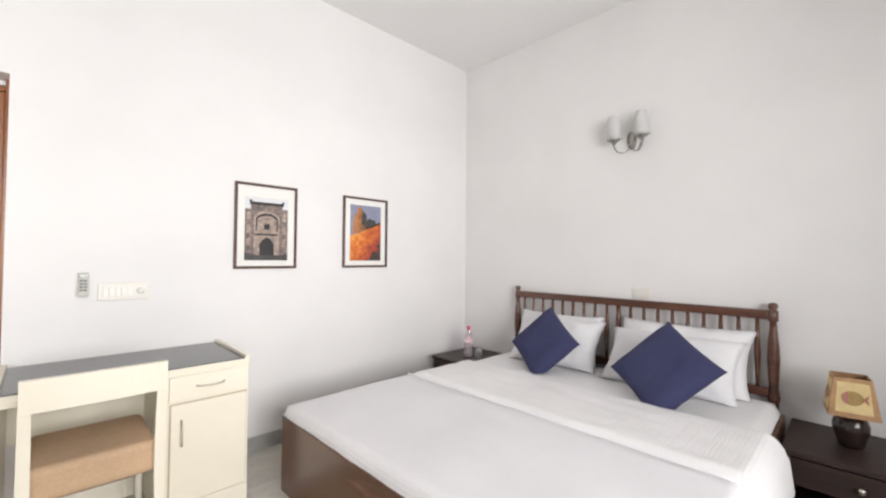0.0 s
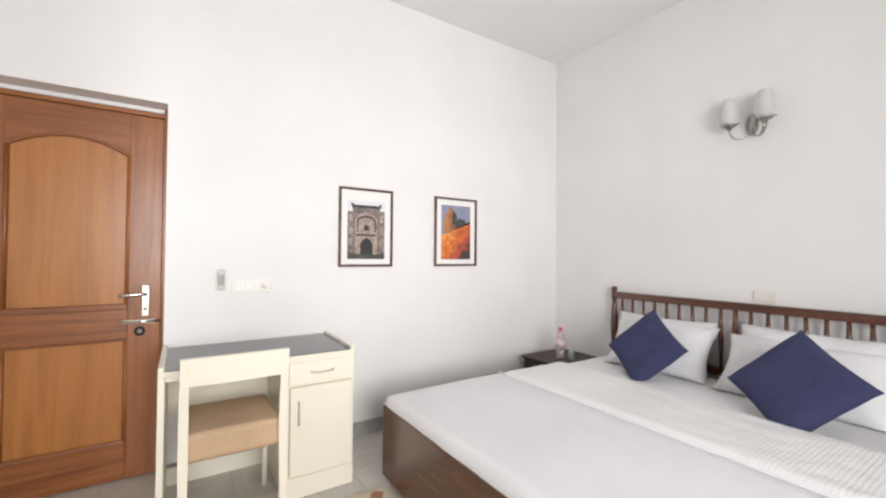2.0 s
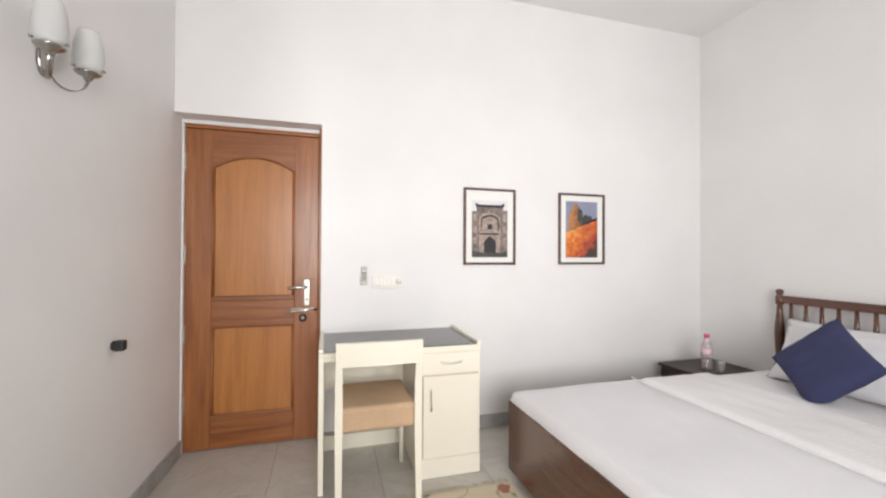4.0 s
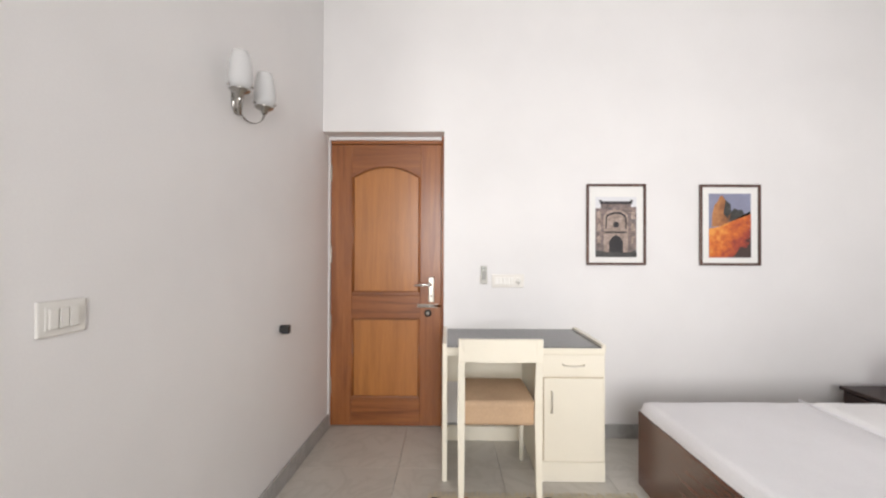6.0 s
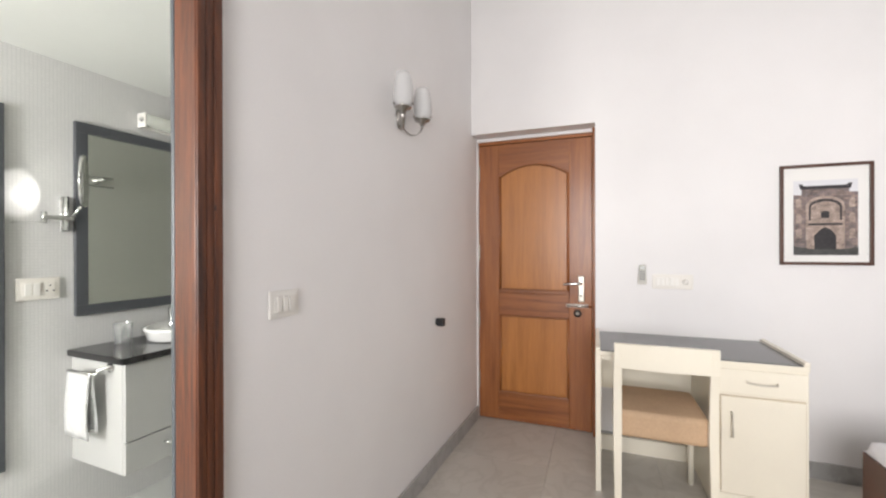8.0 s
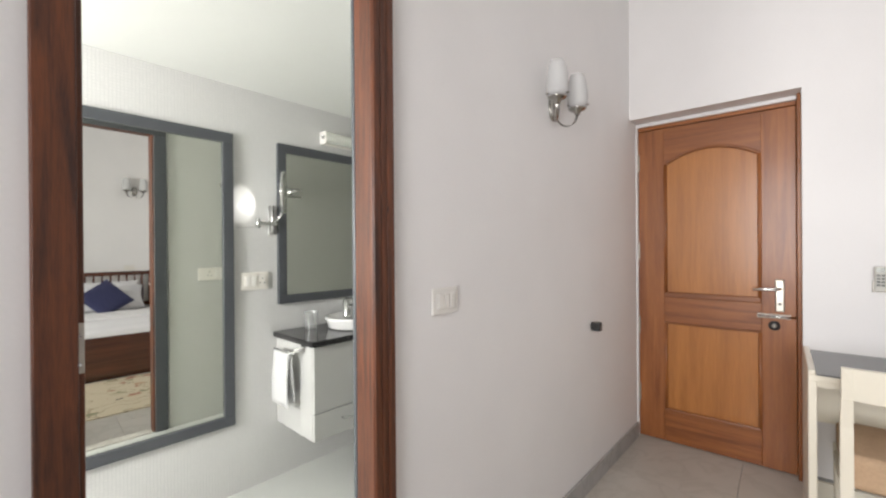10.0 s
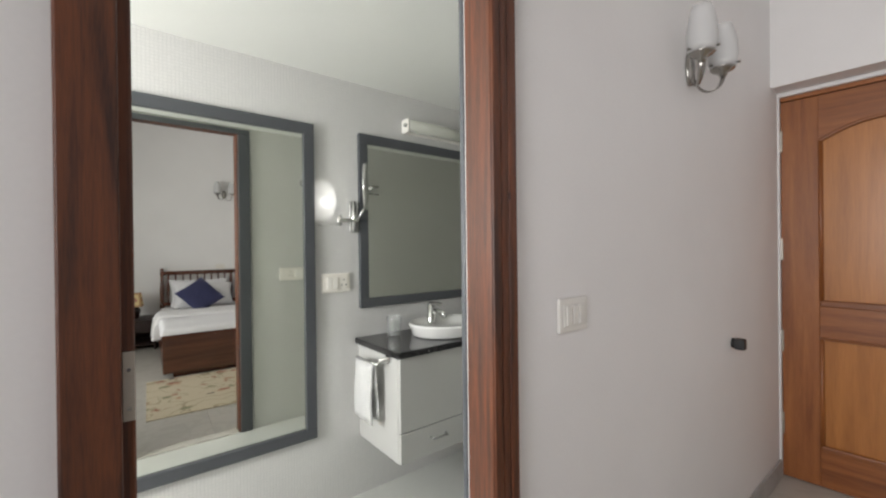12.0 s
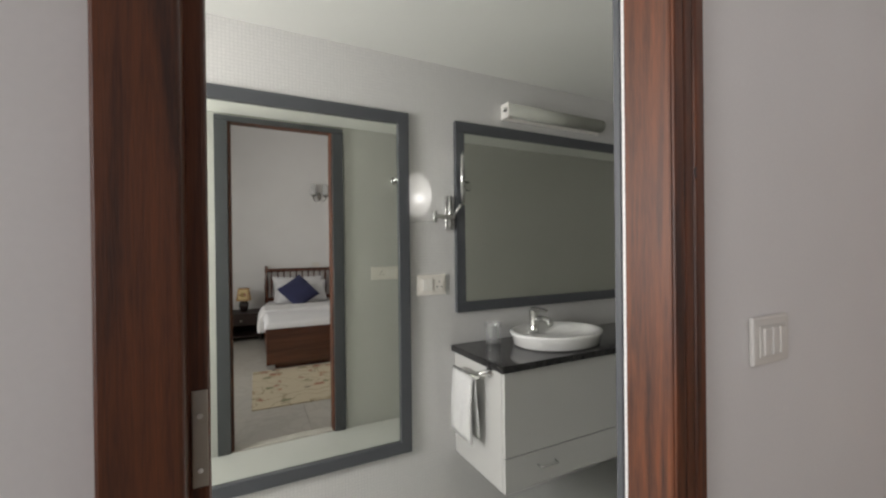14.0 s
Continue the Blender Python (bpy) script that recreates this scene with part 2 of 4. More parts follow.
M_CREAM = plain("cream_paint", (0.84, 0.79, 0.665), 0.38, 0, 0.03, 4, 80, 0.05, 0.2)
# darker cream for the shade in the gap round the desk cupboard door
M_GAP_SHADE = plain("cream_gap_shade", (0.55, 0.46, 0.33), 0.6)
M_TOP = plain("dark_laminate", (0.085, 0.085, 0.09), 0.16, 0, 0.1, 6, 120, 0.02)
M_TAN = weave("tan_upholstery", (0.60, 0.415, 0.265), 0.92, 0.0035, 0.12, 0.22)
M_LINEN = weave("white_linen", (0.82, 0.81, 0.825), 0.85, 0.006, 0.26)
M_WAFFLE = weave("white_waffle_cotton", (0.84, 0.83, 0.83), 0.85, 0.017, 0.20)
M_SHEET = plain("white_sheet", (0.80, 0.79, 0.79), 0.8, 0, 0.03, 3, 100, 0.08)
M_NAVY = weave("navy_cotton", (0.040, 0.044, 0.115), 0.9, 0.004, 0.4, 0.12)
M_CHROME = plain("chrome", (0.75, 0.75, 0.74), 0.14, 1.0, 0.05, 8, 60, 0.02)
M_STEEL = plain("satin_steel", (0.50, 0.475, 0.42), 0.36, 1.0, 0.1, 8, 150, 0.05)
M_HANDLE = plain("brushed_handle", (0.66, 0.62, 0.54), 0.5, 0.35, 0.06, 8, 150, 0.04)
M_PLASTIC = plain("ivory_plastic", (0.78, 0.75, 0.69), 0.35, 0, 0.02, 5, 40, 0.02)
M_PLASTIC_W = plain("white_plastic", (0.82, 0.80, 0.75), 0.3, 0, 0.02, 5, 40, 0.02)
M_IVORY_OLD = plain("aged_ivory_plastic", (0.75, 0.73, 0.685), 0.4, 0, 0.04, 9, 40, 0.02)
M_BLACK = plain("black_rubber", (0.02, 0.02, 0.02), 0.5)
M_GREYFRAME = plain("slate_grey_paint", (0.075, 0.08, 0.088), 0.4, 0, 0.06, 6, 60, 0.06)
M_MIRROR = plain("mirror_silver", (0.80, 0.82, 0.77), 0.01, 1.0, 0.0, 5, 50, 0.0)
M_BTILE = mosaic("bathroom_mosaic", (0.67, 0.665, 0.65), (0.57, 0.57, 0.56), 0.0125)
M_BWALL = plain("bathroom_glaze", (0.57, 0.57, 0.535), 0.25, 0, 0.03, 2, 60, 0.02)
M_BCEIL = plain("bathroom_ceiling_paint", (0.80, 0.81, 0.77), 0.7, 0, 0.02)
M_BFLOOR = plain("bathroom_floor_tile", (0.60, 0.61, 0.58), 0.3, 0, 0.04)
M_LACQUER = plain("white_lacquer", (0.53, 0.53, 0.51), 0.22, 0, 0.02, 4, 50, 0.01, 0.3)
M_GRANITE = plain("black_granite", (0.030, 0.029, 0.030), 0.12, 0, 0.8, 60, 260, 0.02)
M_CERAMIC = plain("white_ceramic", (0.85, 0.85, 0.83), 0.1, 0, 0.01, 4, 50, 0.0, 0.5)
M_TOWEL = weave("white_terry", (0.84, 0.84, 0.83), 0.95, 0.005, 0.8)
M_FROST = glass("frosted_glass", (0.98, 0.98, 0.97), 0.05, 0.48)
M_NICKEL = plain("brushed_nickel", (0.40, 0.385, 0.36), 0.24, 1.0, 0.12, 12, 150, 0.03)
M_GLASS = glass("clear_glass", (0.92, 0.93, 0.93), 0.20, 0.12)
M_PANE = glass("window_glass", (0.97, 0.98, 0.98), 0.06, 0.0)
M_WATER = glass("bottle_plastic", (0.95, 0.84, 0.88), 0.12, 0.15)
M_PINK = plain("pink_cap", (0.62, 0.10, 0.16), 0.4)
M_FRAME = timber("picture_frame_wood", (0.10, 0.045, 0.028), (0.06, 0.025, 0.016), 0.4, 0.2)
M_MOUNT = plain("mount_card", (0.82, 0.81, 0.78), 0.8, 0, 0.01)
M_RUG = rug_weave("floral_rug")
M_FRINGE = plain("rug_fringe", (0.62, 0.55, 0.42), 0.95, 0, 0.15, 20)
M_CERAMIC_DK = plain("dark_glazed_pot", (0.028, 0.016, 0.014), 0.2, 0, 0.3, 12, 70, 0.05, 0.5)
M_SHADE = plain("painted_shade", (0.46, 0.27, 0.13), 0.7, 0, 0.35, 14, 90, 0.1)
M_SHADE_PALE = plain("painted_shade_pale", (0.70, 0.54, 0.27), 0.7, 0, 0.15, 18, 90, 0.05)
M_FISH_RED = plain("painted_red", (0.40, 0.17, 0.13), 0.7, 0, 0.2, 30)
M_FISH_YEL = plain("painted_ochre", (0.36, 0.25, 0.08), 0.7, 0, 0.2, 30)
M_SKY_A = plain("print_pale_sky", (0.72, 0.72, 0.74), 0.5, 0, 0.03)
M_STONE = masonry("print_masonry", (0.29, 0.21, 0.18), (0.16, 0.135, 0.135), (0.09, 0.08, 0.08), 0.026, 0.011)
M_STONE_LT = masonry("print_masonry_pale", (0.46, 0.36, 0.30), (0.34, 0.26, 0.22), (0.2, 0.16, 0.14), 0.02, 0.01)
M_SHADOW = plain("print_dark", (0.025, 0.022, 0.024), 0.5, 0, 0.4, 60)
M_SKY_B = plain("print_blue_sky", (0.25, 0.26, 0.36), 0.5, 0, 0.2, 5)


def print_tones(name, tones, ax, az, base, rough_scale, swing):
    """Printed tones that run across the sheet, broken up by noise."""
    m = bpy.data.materials.new(name)
    n, l, b = nodes_of(m)
    co, sep, noi = n.new("ShaderNodeTexCoord"), n.new("ShaderNodeSeparateXYZ"), n.new("ShaderNodeTexNoise")
    l.new(co.outputs["Object"], sep.inputs[0])
    l.new(co.outputs["Object"], noi.inputs["Vector"])
    noi.inputs["Scale"].default_value, noi.inputs["Detail"].default_value = rough_scale, 8
    last = None
    for out, gain in ((sep.outputs["X"], ax), (sep.outputs["Z"], az), (noi.outputs["Fac"], swing)):
        f = n.new("ShaderNodeMath")
        f.operation = "MULTIPLY_ADD"
        f.inputs[1].default_value = gain
        l.new(out, f.inputs[0])
        if last is None:
            f.inputs[2].default_value = base - swing / 2
        else:
            l.new(last, f.inputs[2])
        last = f.outputs[0]
    ramp = n.new("ShaderNodeValToRGB")
    e = ramp.color_ramp.elements
    e[0].position, e[0].color = 0.0, (*tones[0], 1)
    e[1].position, e[1].color = 1.0, (*tones[-1], 1)
    for i, c in enumerate(tones[1:-1]):
        e.new((i + 1) / (len(tones) - 1)).color = (*c, 1)
    l.new(last, ramp.inputs["Fac"])
    l.new(ramp.outputs["Color"], b.inputs["Base Color"])
    b.inputs["Roughness"].default_value = 0.45
    return m


M_ORANGE = print_tones("print_orange_rock", ((0.05, 0.025, 0.03), (0.36, 0.06, 0.035), (0.62, 0.15, 0.03), (0.78, 0.33, 0.07)), -2.2, 1.8, 0.22, 26, 1.3)
M_OCHRE = print_tones("print_ochre_tower", ((0.06, 0.04, 0.035), (0.30, 0.12, 0.05), (0.60, 0.28, 0.11)), -4.0, 0.6, 0.12, 40, 0.9)
M_TREE = plain("print_tree", (0.06, 0.06, 0.055), 0.5, 0, 0.5, 40)


# ---- builders ----
def finish(bm, name, material, smooth=False):
    bmesh.ops.recalc_face_normals(bm, faces=bm.faces)
    me = bpy.data.meshes.new(name)
    bm.to_mesh(me)
    bm.free()
    if smooth:
        me.polygons.foreach_set("use_smooth", [True] * len(me.polygons))
    me.materials.append(material)
    return me


def part(name, bm, material, parent=None, label="", smooth=False):
    ob = new(name, finish(bm, name, material, smooth))
    ob.parent = parent
    return tagged(ob, label)


# The west wall and the bathroom behind it are a little out of square with the other walls
SQUARE, WEST = Matrix.Identity(4), pose(0, 0, 0, 0, 0, -2.2)


def thing(name, at, label, category, group="", rz=0, base=SQUARE):
    ob = new(name)
    ob.matrix_world = base @ pose(*at, 0, 0, rz)
    ob.empty_display_size = 0.05
    return tagged(ob, label, category, group)


def structure(name, bm, material, label="", parent=None, base=SQUARE):
    ob = part(name, bm, material, parent, label)
    if parent is None:
        ob.matrix_world = base
    return tagged(ob, label, kind="structure")


def box(x0, x1, y0, y1, z0, z1, bev=0.0, bm=None, seg=2):
    own = bmesh.new()
    vs = [own.verts.new((x, y, z)) for z in (z0, z1) for y in (y0, y1) for x in (x0, x1)]
    for f in ((0, 2, 3, 1), (4, 5, 7, 6), (0, 1, 5, 4), (1, 3, 7, 5), (3, 2, 6, 7), (2, 0, 4, 6)):
        own.faces.new([vs[i] for i in f])
    if bev:
        bmesh.ops.bevel(own, geom=list(own.edges), offset=bev, segments=seg, profile=0.5, affect="EDGES")
    if bm is None:
        return own
    return merge(bm, own)


def merge(bm, own, m=None):
    if m is not None:
        own.transform(m)
    me = bpy.data.meshes.new("tmp")
    own.to_mesh(me)
    own.free()
    bm.from_mesh(me)
    bpy.data.meshes.remove(me)
    return bm


def lathe(profile, seg=24, m=None):
    """Turn a profile of (radius, height) round z."""
    bm = bmesh.new()
    rings = []
    for r, z in profile:
        rings.append([bm.verts.new((max(r, 1e-4) * math.cos(a), max(r, 1e-4) * math.sin(a), z)) for a in [2 * math.pi * i / seg for i in range(seg)]])
    for a, b in zip(rings, rings[1:]):
        for i in range(seg):
            bm.faces.new((a[i], a[(i + 1) % seg], b[(i + 1) % seg], b[i]))
    for ring in (rings[0], rings[-1]):
        bm.faces.new(ring)
    if m is not None:
        bm.transform(m)
    return bm


def tube(points, r, seg=10, radii=None):
    """A round bar swept along points."""
    bm = bmesh.new()
    pts = [Vector(p) for p in points]
    rings = []
    for i, p in enumerate(pts):
        d = (pts[min(i + 1, len(pts) - 1)] - pts[max(i - 1, 0)]).normalized()
        q = d.to_track_quat("Z", "X")
        rr = radii[i] if radii else r
        rings.append([bm.verts.new(p + q @ Vector((rr * math.cos(a), rr * math.sin(a), 0))) for a in [2 * math.pi * k / seg for k in range(seg)]])
    for a, b in zip(rings, rings[1:]):
        for i in range(seg):
            bm.faces.new((a[i], a[(i + 1) % seg], b[(i + 1) % seg], b[i]))
    bm.faces.new(rings[0])
    bm.faces.new(rings[-1])
    return bm


def prism(outline, depth, m=None):
    """An outline in x and z, given thickness towards +y."""
    bm = bmesh.new()
    a = [bm.verts.new((x, 0, z)) for x, z in outline]
    b = [bm.verts.new((x, depth, z)) for x, z in outline]
    n = len(outline)
    bm.faces.new(a)
    bm.faces.new(b[::-1])
    for i in range(n):
        bm.faces.new((a[i], b[i], b[(i + 1) % n], a[(i + 1) % n]))
    if m is not None:
        bm.transform(m)
    return bm


def arc(cx, cz, r, a0, a1, n=12, rz=None):
    rz = rz or r
    return [(cx + r * math.cos(radians(a0 + (a1 - a0) * i / n)), cz + rz * math.sin(radians(a0 + (a1 - a0) * i / n))) for i in range(n + 1)]


def cloth(x0, x1, y0, y1, z0, z1, r, amp, nx, ny, seed=0.0, scale=3.0, hem=0.0):
    """A soft layer: rounded shoulders all round, wrinkles on top, a closed underside."""
    bm = bmesh.new()
    grid = []
    for i in range(nx + 1):
        row = []
        for j in range(ny + 1):
            u, v = i / nx, j / ny
            x, y = x0 + (x1 - x0) * u, y0 + (y1 - y0) * v
            d = min(x - x0, x1 - x, y - y0, y1 - y)
            k = min(1, d / r)
            z = z0 + (z1 - z0) * math.sqrt(max(0, 1 - (1 - k) ** 2))
            w = noise.noise((x * scale + seed, y * scale, seed)) + 0.5 * noise.noise((x * scale * 3.1, y * scale * 1.7 + seed, 4.0)) + 0.25 * noise.noise((x * 13, y * 13, seed))
            z += amp * w * k
            if d == 0:
                x += hem * noise.noise((y * 6, seed, 1.0)) if u in (0, 1) else 0
                y += hem * noise.noise((x * 6, seed, 2.0)) if v in (0, 1) else 0
            row.append(bm.verts.new((x, y, z)))
        grid.append(row)
    for i in range(nx):
        for j in range(ny):
            bm.faces.new((grid[i][j], grid[i + 1][j], grid[i + 1][j + 1], grid[i][j + 1]))
    loop = grid[0] + [grid[i][ny] for i in range(1, nx + 1)] + [grid[nx][j] for j in range(ny - 1, -1, -1)] + [grid[i][0] for i in range(nx - 1, 0, -1)]
    low = [bm.verts.new((v.co.x, v.co.y, z0 - 0.008)) for v in loop]
    for i in range(len(loop)):
        k = (i + 1) % len(loop)
        bm.faces.new((loop[i], loop[k], low[k], low[i]))
    bm.faces.new(low)
    return bm


def pillow_shape(w, h, t, seed=0.0, n=18, pinch=0.10, amp=0.012):
    """A stuffed cushion lying in x and z, thick in y, with pinched corners and seams."""
    bm = bmesh.new()
    sides = []
    for side in (1, -1):
        g = []
        for i in range(n + 1):
            row = []
            for j in range(n + 1):
                u, v = 2 * i / n - 1, 2 * j / n - 1
                edge = max(0, (1 - u ** 4) * (1 - v ** 4))
                x = u * w / 2 * (1 - pinch * (1 - v * v) * abs(u) ** 3)
                z = v * h / 2 * (1 - pinch * (1 - u * u) * abs(v) ** 3)
                y = side * (t / 2 * edge ** 0.55 + amp * edge * noise.noise((u * 2.2 + seed, v * 2.2, side * 3.0 + seed)) + 0.45 * amp * edge ** 0.3 * noise.noise((u * 7 + seed, v * 4, side * 2.0)))
                if edge == 0 and side == -1:
                    row.append(sides[0][i][j])
                else:
                    row.append(bm.verts.new((x, y, z)))
            g.append(row)
        sides.append(g)
        for i in range(n):
            for j in range(n):
                bm.faces.new((g[i][j], g[i + 1][j], g[i + 1][j + 1], g[i][j + 1]))
    return bm


# ---- room ----
XE, YS, ZC = 4.056, -4.62, 3.21

north = bmesh.new()
box(0.856, XE + 0.2, 0, 0.2, -0.02, ZC, 0, north)
box(0.0, 0.856, 0, 0.2, 2.137, ZC, 0, north)
structure("wall_north", north, M_WALL, "white painted plaster wall with recessed doorway")
structure("wall_east", box(XE, XE + 0.2, YS - 0.2, 0, -0.02, ZC), M_WALL, "white painted plaster wall behind the bed")
JAMB_N, JAMB_S = -2.082, -2.794
west = bmesh.new()
box(-0.055, 0, JAMB_N, 0.2, -0.02, ZC, 0, west)
box(-0.055, 0, YS - 0.2, JAMB_S, -0.02, ZC, 0, west)
box(-0.055, 0, JAMB_S, JAMB_N, 2.10, ZC, 0, west)
structure("wall_west", west, M_WALL, "off-white painted plaster wall with bathroom doorway", None, WEST)
south = bmesh.new()
box(-0.17, 0.35, YS - 0.2, YS, -0.02, ZC, 0, south)
box(2.35, XE, YS - 0.2, YS, -0.02, ZC, 0, south)
box(0.35, 2.35, YS - 0.2, YS, -0.02, 0.8, 0, south)
box(0.35, 2.35, YS - 0.2, YS, 2.4, ZC, 0, south)
structure("wall_south", south, M_WALL, "white painted plaster wall with window")
structure("ceiling", box(-0.26, XE + 0.2, YS - 0.2, 0.2, ZC, ZC + 0.12), M_CEIL, "flat white painted ceiling")
floor = structure("floor", box(-0.22, XE + 0.2, YS - 0.2, 0.3, -0.1, -0.012), M_JOINT, "grey polished marble slab floor")
# added wall, never in view, that closes off the space behind the door
structure("wall_backing", box(0.0, 1.2, 0.3, 0.34, -0.02, 2.5), M_WALL, "plain backing wall added unseen behind the closed door")

# skirting
def skirting(x0, x1, y0, y1, base=SQUARE):
    structure("baseboard", box(x0, x1, y0, y1, 0.0, 0.098, 0.003), M_SKIRT, "grey marble skirting", None, base)

skirting(0.87, XE - 0.014, -0.014, -0.001)
skirting(XE - 0.014, XE - 0.001, YS + 0.02, -0.016)
skirting(0.001, 0.014, JAMB_N + 0.005, 0.12, WEST)
skirting(0.001, 0.014, YS + 0.02, JAMB_S - 0.005, WEST)

# ---- bedroom door in the recess ----
def bedroom_door():
    d = thing("door_1", (0, 0.15, 0), "closed teak panel door with arched upper panel", "door")
    d["kind"] = "structure"
    x0, x1, zt = 0.016, 0.836, 2.085
    w = x1 - x0
    sl, sr = x0 + 0.19 * w, x0 + 0.81 * w
    part("stile", box(x0, sl, 0, 0.04, 0.006, zt, 0.003), M_TEAK, d)
    part("stile", box(sr, x1, 0, 0.04, 0.006, zt, 0.003), M_TEAK, d)
    part("bottom_rail", box(sl, sr, 0.001, 0.039, 0.006, 0.20, 0.002), M_TEAK_X, d)
    part("middle_rail", box(sl, sr, 0.001, 0.039, 0.80, 0.985, 0.002), M_TEAK_X, d)
    mid = (sl + sr) / 2
    half = (sr - sl) / 2
    crown = [(mid + half * math.cos(radians(180 - 180 * i / 16)), 1.845 + 0.085 * (1 - math.cos(radians(180 - 180 * i / 16)) ** 2)) for i in range(17)]
    part("top_rail", prism(crown + [(sr, zt), (sl, zt)], 0.038, pose(0, 0.001, 0)), M_TEAK_X, d)
    part("upper_panel", box(sl - 0.01, sr + 0.01, 0.016, 0.03, 0.97, 1.95), M_VENEER, d, "lighter teak veneer panel")
    part("lower_panel", box(sl - 0.01, sr + 0.01, 0.016, 0.03, 0.19, 0.81), M_VENEER, d, "lighter teak veneer panel")
    def bead(pts):
        return tube([(x, 0.008, z) for x, z in pts], 0.011, 8)
    part("moulding", bead([(sl + 0.006, 0.99), (sl + 0.006, 1.845)]), M_TEAK, d, "", True)
    part("moulding", bead([(sr - 0.006, 0.99), (sr - 0.006, 1.845)]), M_TEAK, d, "", True)
    part("moulding", bead([(x, z - 0.004) for x, z in crown]), M_TEAK_DARK, d, "", True)
    part("moulding", box(sl, sr, -0.004, 0.016, 0.962, 0.998, 0.007), M_TEAK_DARK, d)
    part("moulding", box(sl, sr, 0.0, 0.016, 0.785, 0.80, 0.006), M_TEAK_DARK, d)
    part("moulding", box(sl, sr, -0.004, 0.016, 0.195, 0.225, 0.007), M_TEAK_DARK, d)
    part("moulding", bead([(sl + 0.006, 0.21), (sl + 0.006, 0.79)]), M_TEAK, d, "", True)
    part("moulding", bead([(sr - 0.006, 0.21), (sr - 0.006, 0.79)]), M_TEAK, d, "", True)
    lock = part("handle_plate", box(0.742, 0.784, -0.012, 0.0, 0.92, 1.105, 0.006), M_STEEL, d, "satin steel handle plate")
    part("lever", tube([(0.763, -0.012, 1.052), (0.763, -0.05, 1.052), (0.745, -0.056, 1.052), (0.69, -0.056, 1.050), (0.645, -0.054, 1.046)], 0.009), M_CHROME, lock, "", True)
    part("keyhole", lathe([(0.008, 0), (0.008, 0.002)], 12, pose(0.763, -0.012, 0.965, 90)), M_BLACK, lock)
    bolt = part("sliding_bolt", box(0.66, 0.812, -0.010, 0.0, 0.880, 0.905, 0.003), M_STEEL, d, "worn steel sliding bolt")
    part("bolt_bar", tube([(0.665, -0.017, 0.893), (0.835, -0.017, 0.893)], 0.007), M_CHROME, bolt, "", True)
    part("bolt_knob", lathe([(0.006, 0), (0.008, 0.02), (0.0, 0.026)], 10, pose(0.71, -0.017, 0.893, 90)), M_CHROME, bolt, "", True)
    rim = part("night_latch", lathe([(0.027, 0), (0.027, 0.008), (0.018, 0.014), (0.0, 0.014)], 20, pose(0.738, 0, 0.838, 90)), M_BLACK, d, "round black and brass lock cylinder", True)
    part("cylinder", lathe([(0.013, 0.012), (0.012, 0.018), (0.0, 0.018)], 16, pose(0.738, 0, 0.838, 90)), M_STEEL, rim, "", True)
    for z in (0.30, 0.76, 1.27, 1.87):
        part("hinge", box(0.004, 0.024, -0.006, 0.004, z - 0.06, z + 0.06, 0.002), M_STEEL, d, "steel butt hinge")
    return d

bedroom_door()
frame_b = structure("door_frame", box(0.838, 0.856, 0.10, 0.198, 0.0, 2.137, 0.003), M_TEAK, "teak door frame in the white plaster recess")
part("head", box(0.016, 0.838, 0.14, 0.198, 2.088, 2.112, 0.003), M_TEAK_X, frame_b)
part("plaster_strip", box(0.002, 0.854, 0.13, 0.196, 2.113, 2.136, 0.003), M_WALL, frame_b)
part("plaster_strip", box(0.0015, 0.014, 0.13, 0.196, 0.0, 2.112, 0.003), M_WALL, frame_b)

# ---- bathroom doorway ----
DOOR_HEAD = 2.05

def jamb(y0, y1, flip):
    bmj = bmesh.new()
    w = y1 - y0
    box(-0.052 if flip else -0.0635, 0.0255 if flip else 0.018, y0, y1, 0.0, DOOR_HEAD, 0.004, bmj)
    for a, b, p in () if not flip else ((0.04, 0.34, 0.029), (0.36, 0.63, 0.028), (0.65, 0.96, 0.030)):
        box(0.020, p, y0 + w * a, y0 + w * b, 0.0, DOOR_HEAD, 0.004, bmj)
    if not flip:
        # front board, with the rebate and its stop set back behind it
        box(0.010, 0.028, y0, y1 + 0.002, 0.0, DOOR_HEAD, 0.003, bmj)
        box(-0.060, -0.030, y1 - 0.004, y1 + 0.015, 0.0, DOOR_HEAD, 0.003, bmj)
    return bmj

bath_frame = structure("door_2", jamb(-2.159, JAMB_N, 1), M_MAHOG, "dark mahogany door frame of the open bathroom doorway", None, WEST)
part("jamb", jamb(JAMB_S, -2.743, 0), M_MAHOG, bath_frame)
part("head", box(-0.035, 0.03, JAMB_S, JAMB_N, DOOR_HEAD + 0.0002, DOOR_HEAD + 0.065, 0.004), M_MAHOG, bath_frame)
strike = part("strike_plate", box(-0.0298, -0.0275, -2.741, -2.7285, 1.092, 1.177, 0.0008), M_STEEL, bath_frame, "worn steel strike plate")
for z in (1.107, 1.155):
    part("screw", lathe([(0.0025, 0), (0.0025, 0.001)], 8, pose(-0.0275, -2.7345, z, 0, 90)), M_CHROME, strike)
part("plaster_reveal", box(-0.0642, -0.0522, -2.148, JAMB_N - 0.001, 0.0, DOOR_HEAD), M_BTILE, bath_frame, "tiled edge behind the frame")
part("threshold", box(-0.062, 0.012, -2.742, -2.161, 0.0, 0.128, 0.004), M_FLOOR, bath_frame, "pale marble threshold")
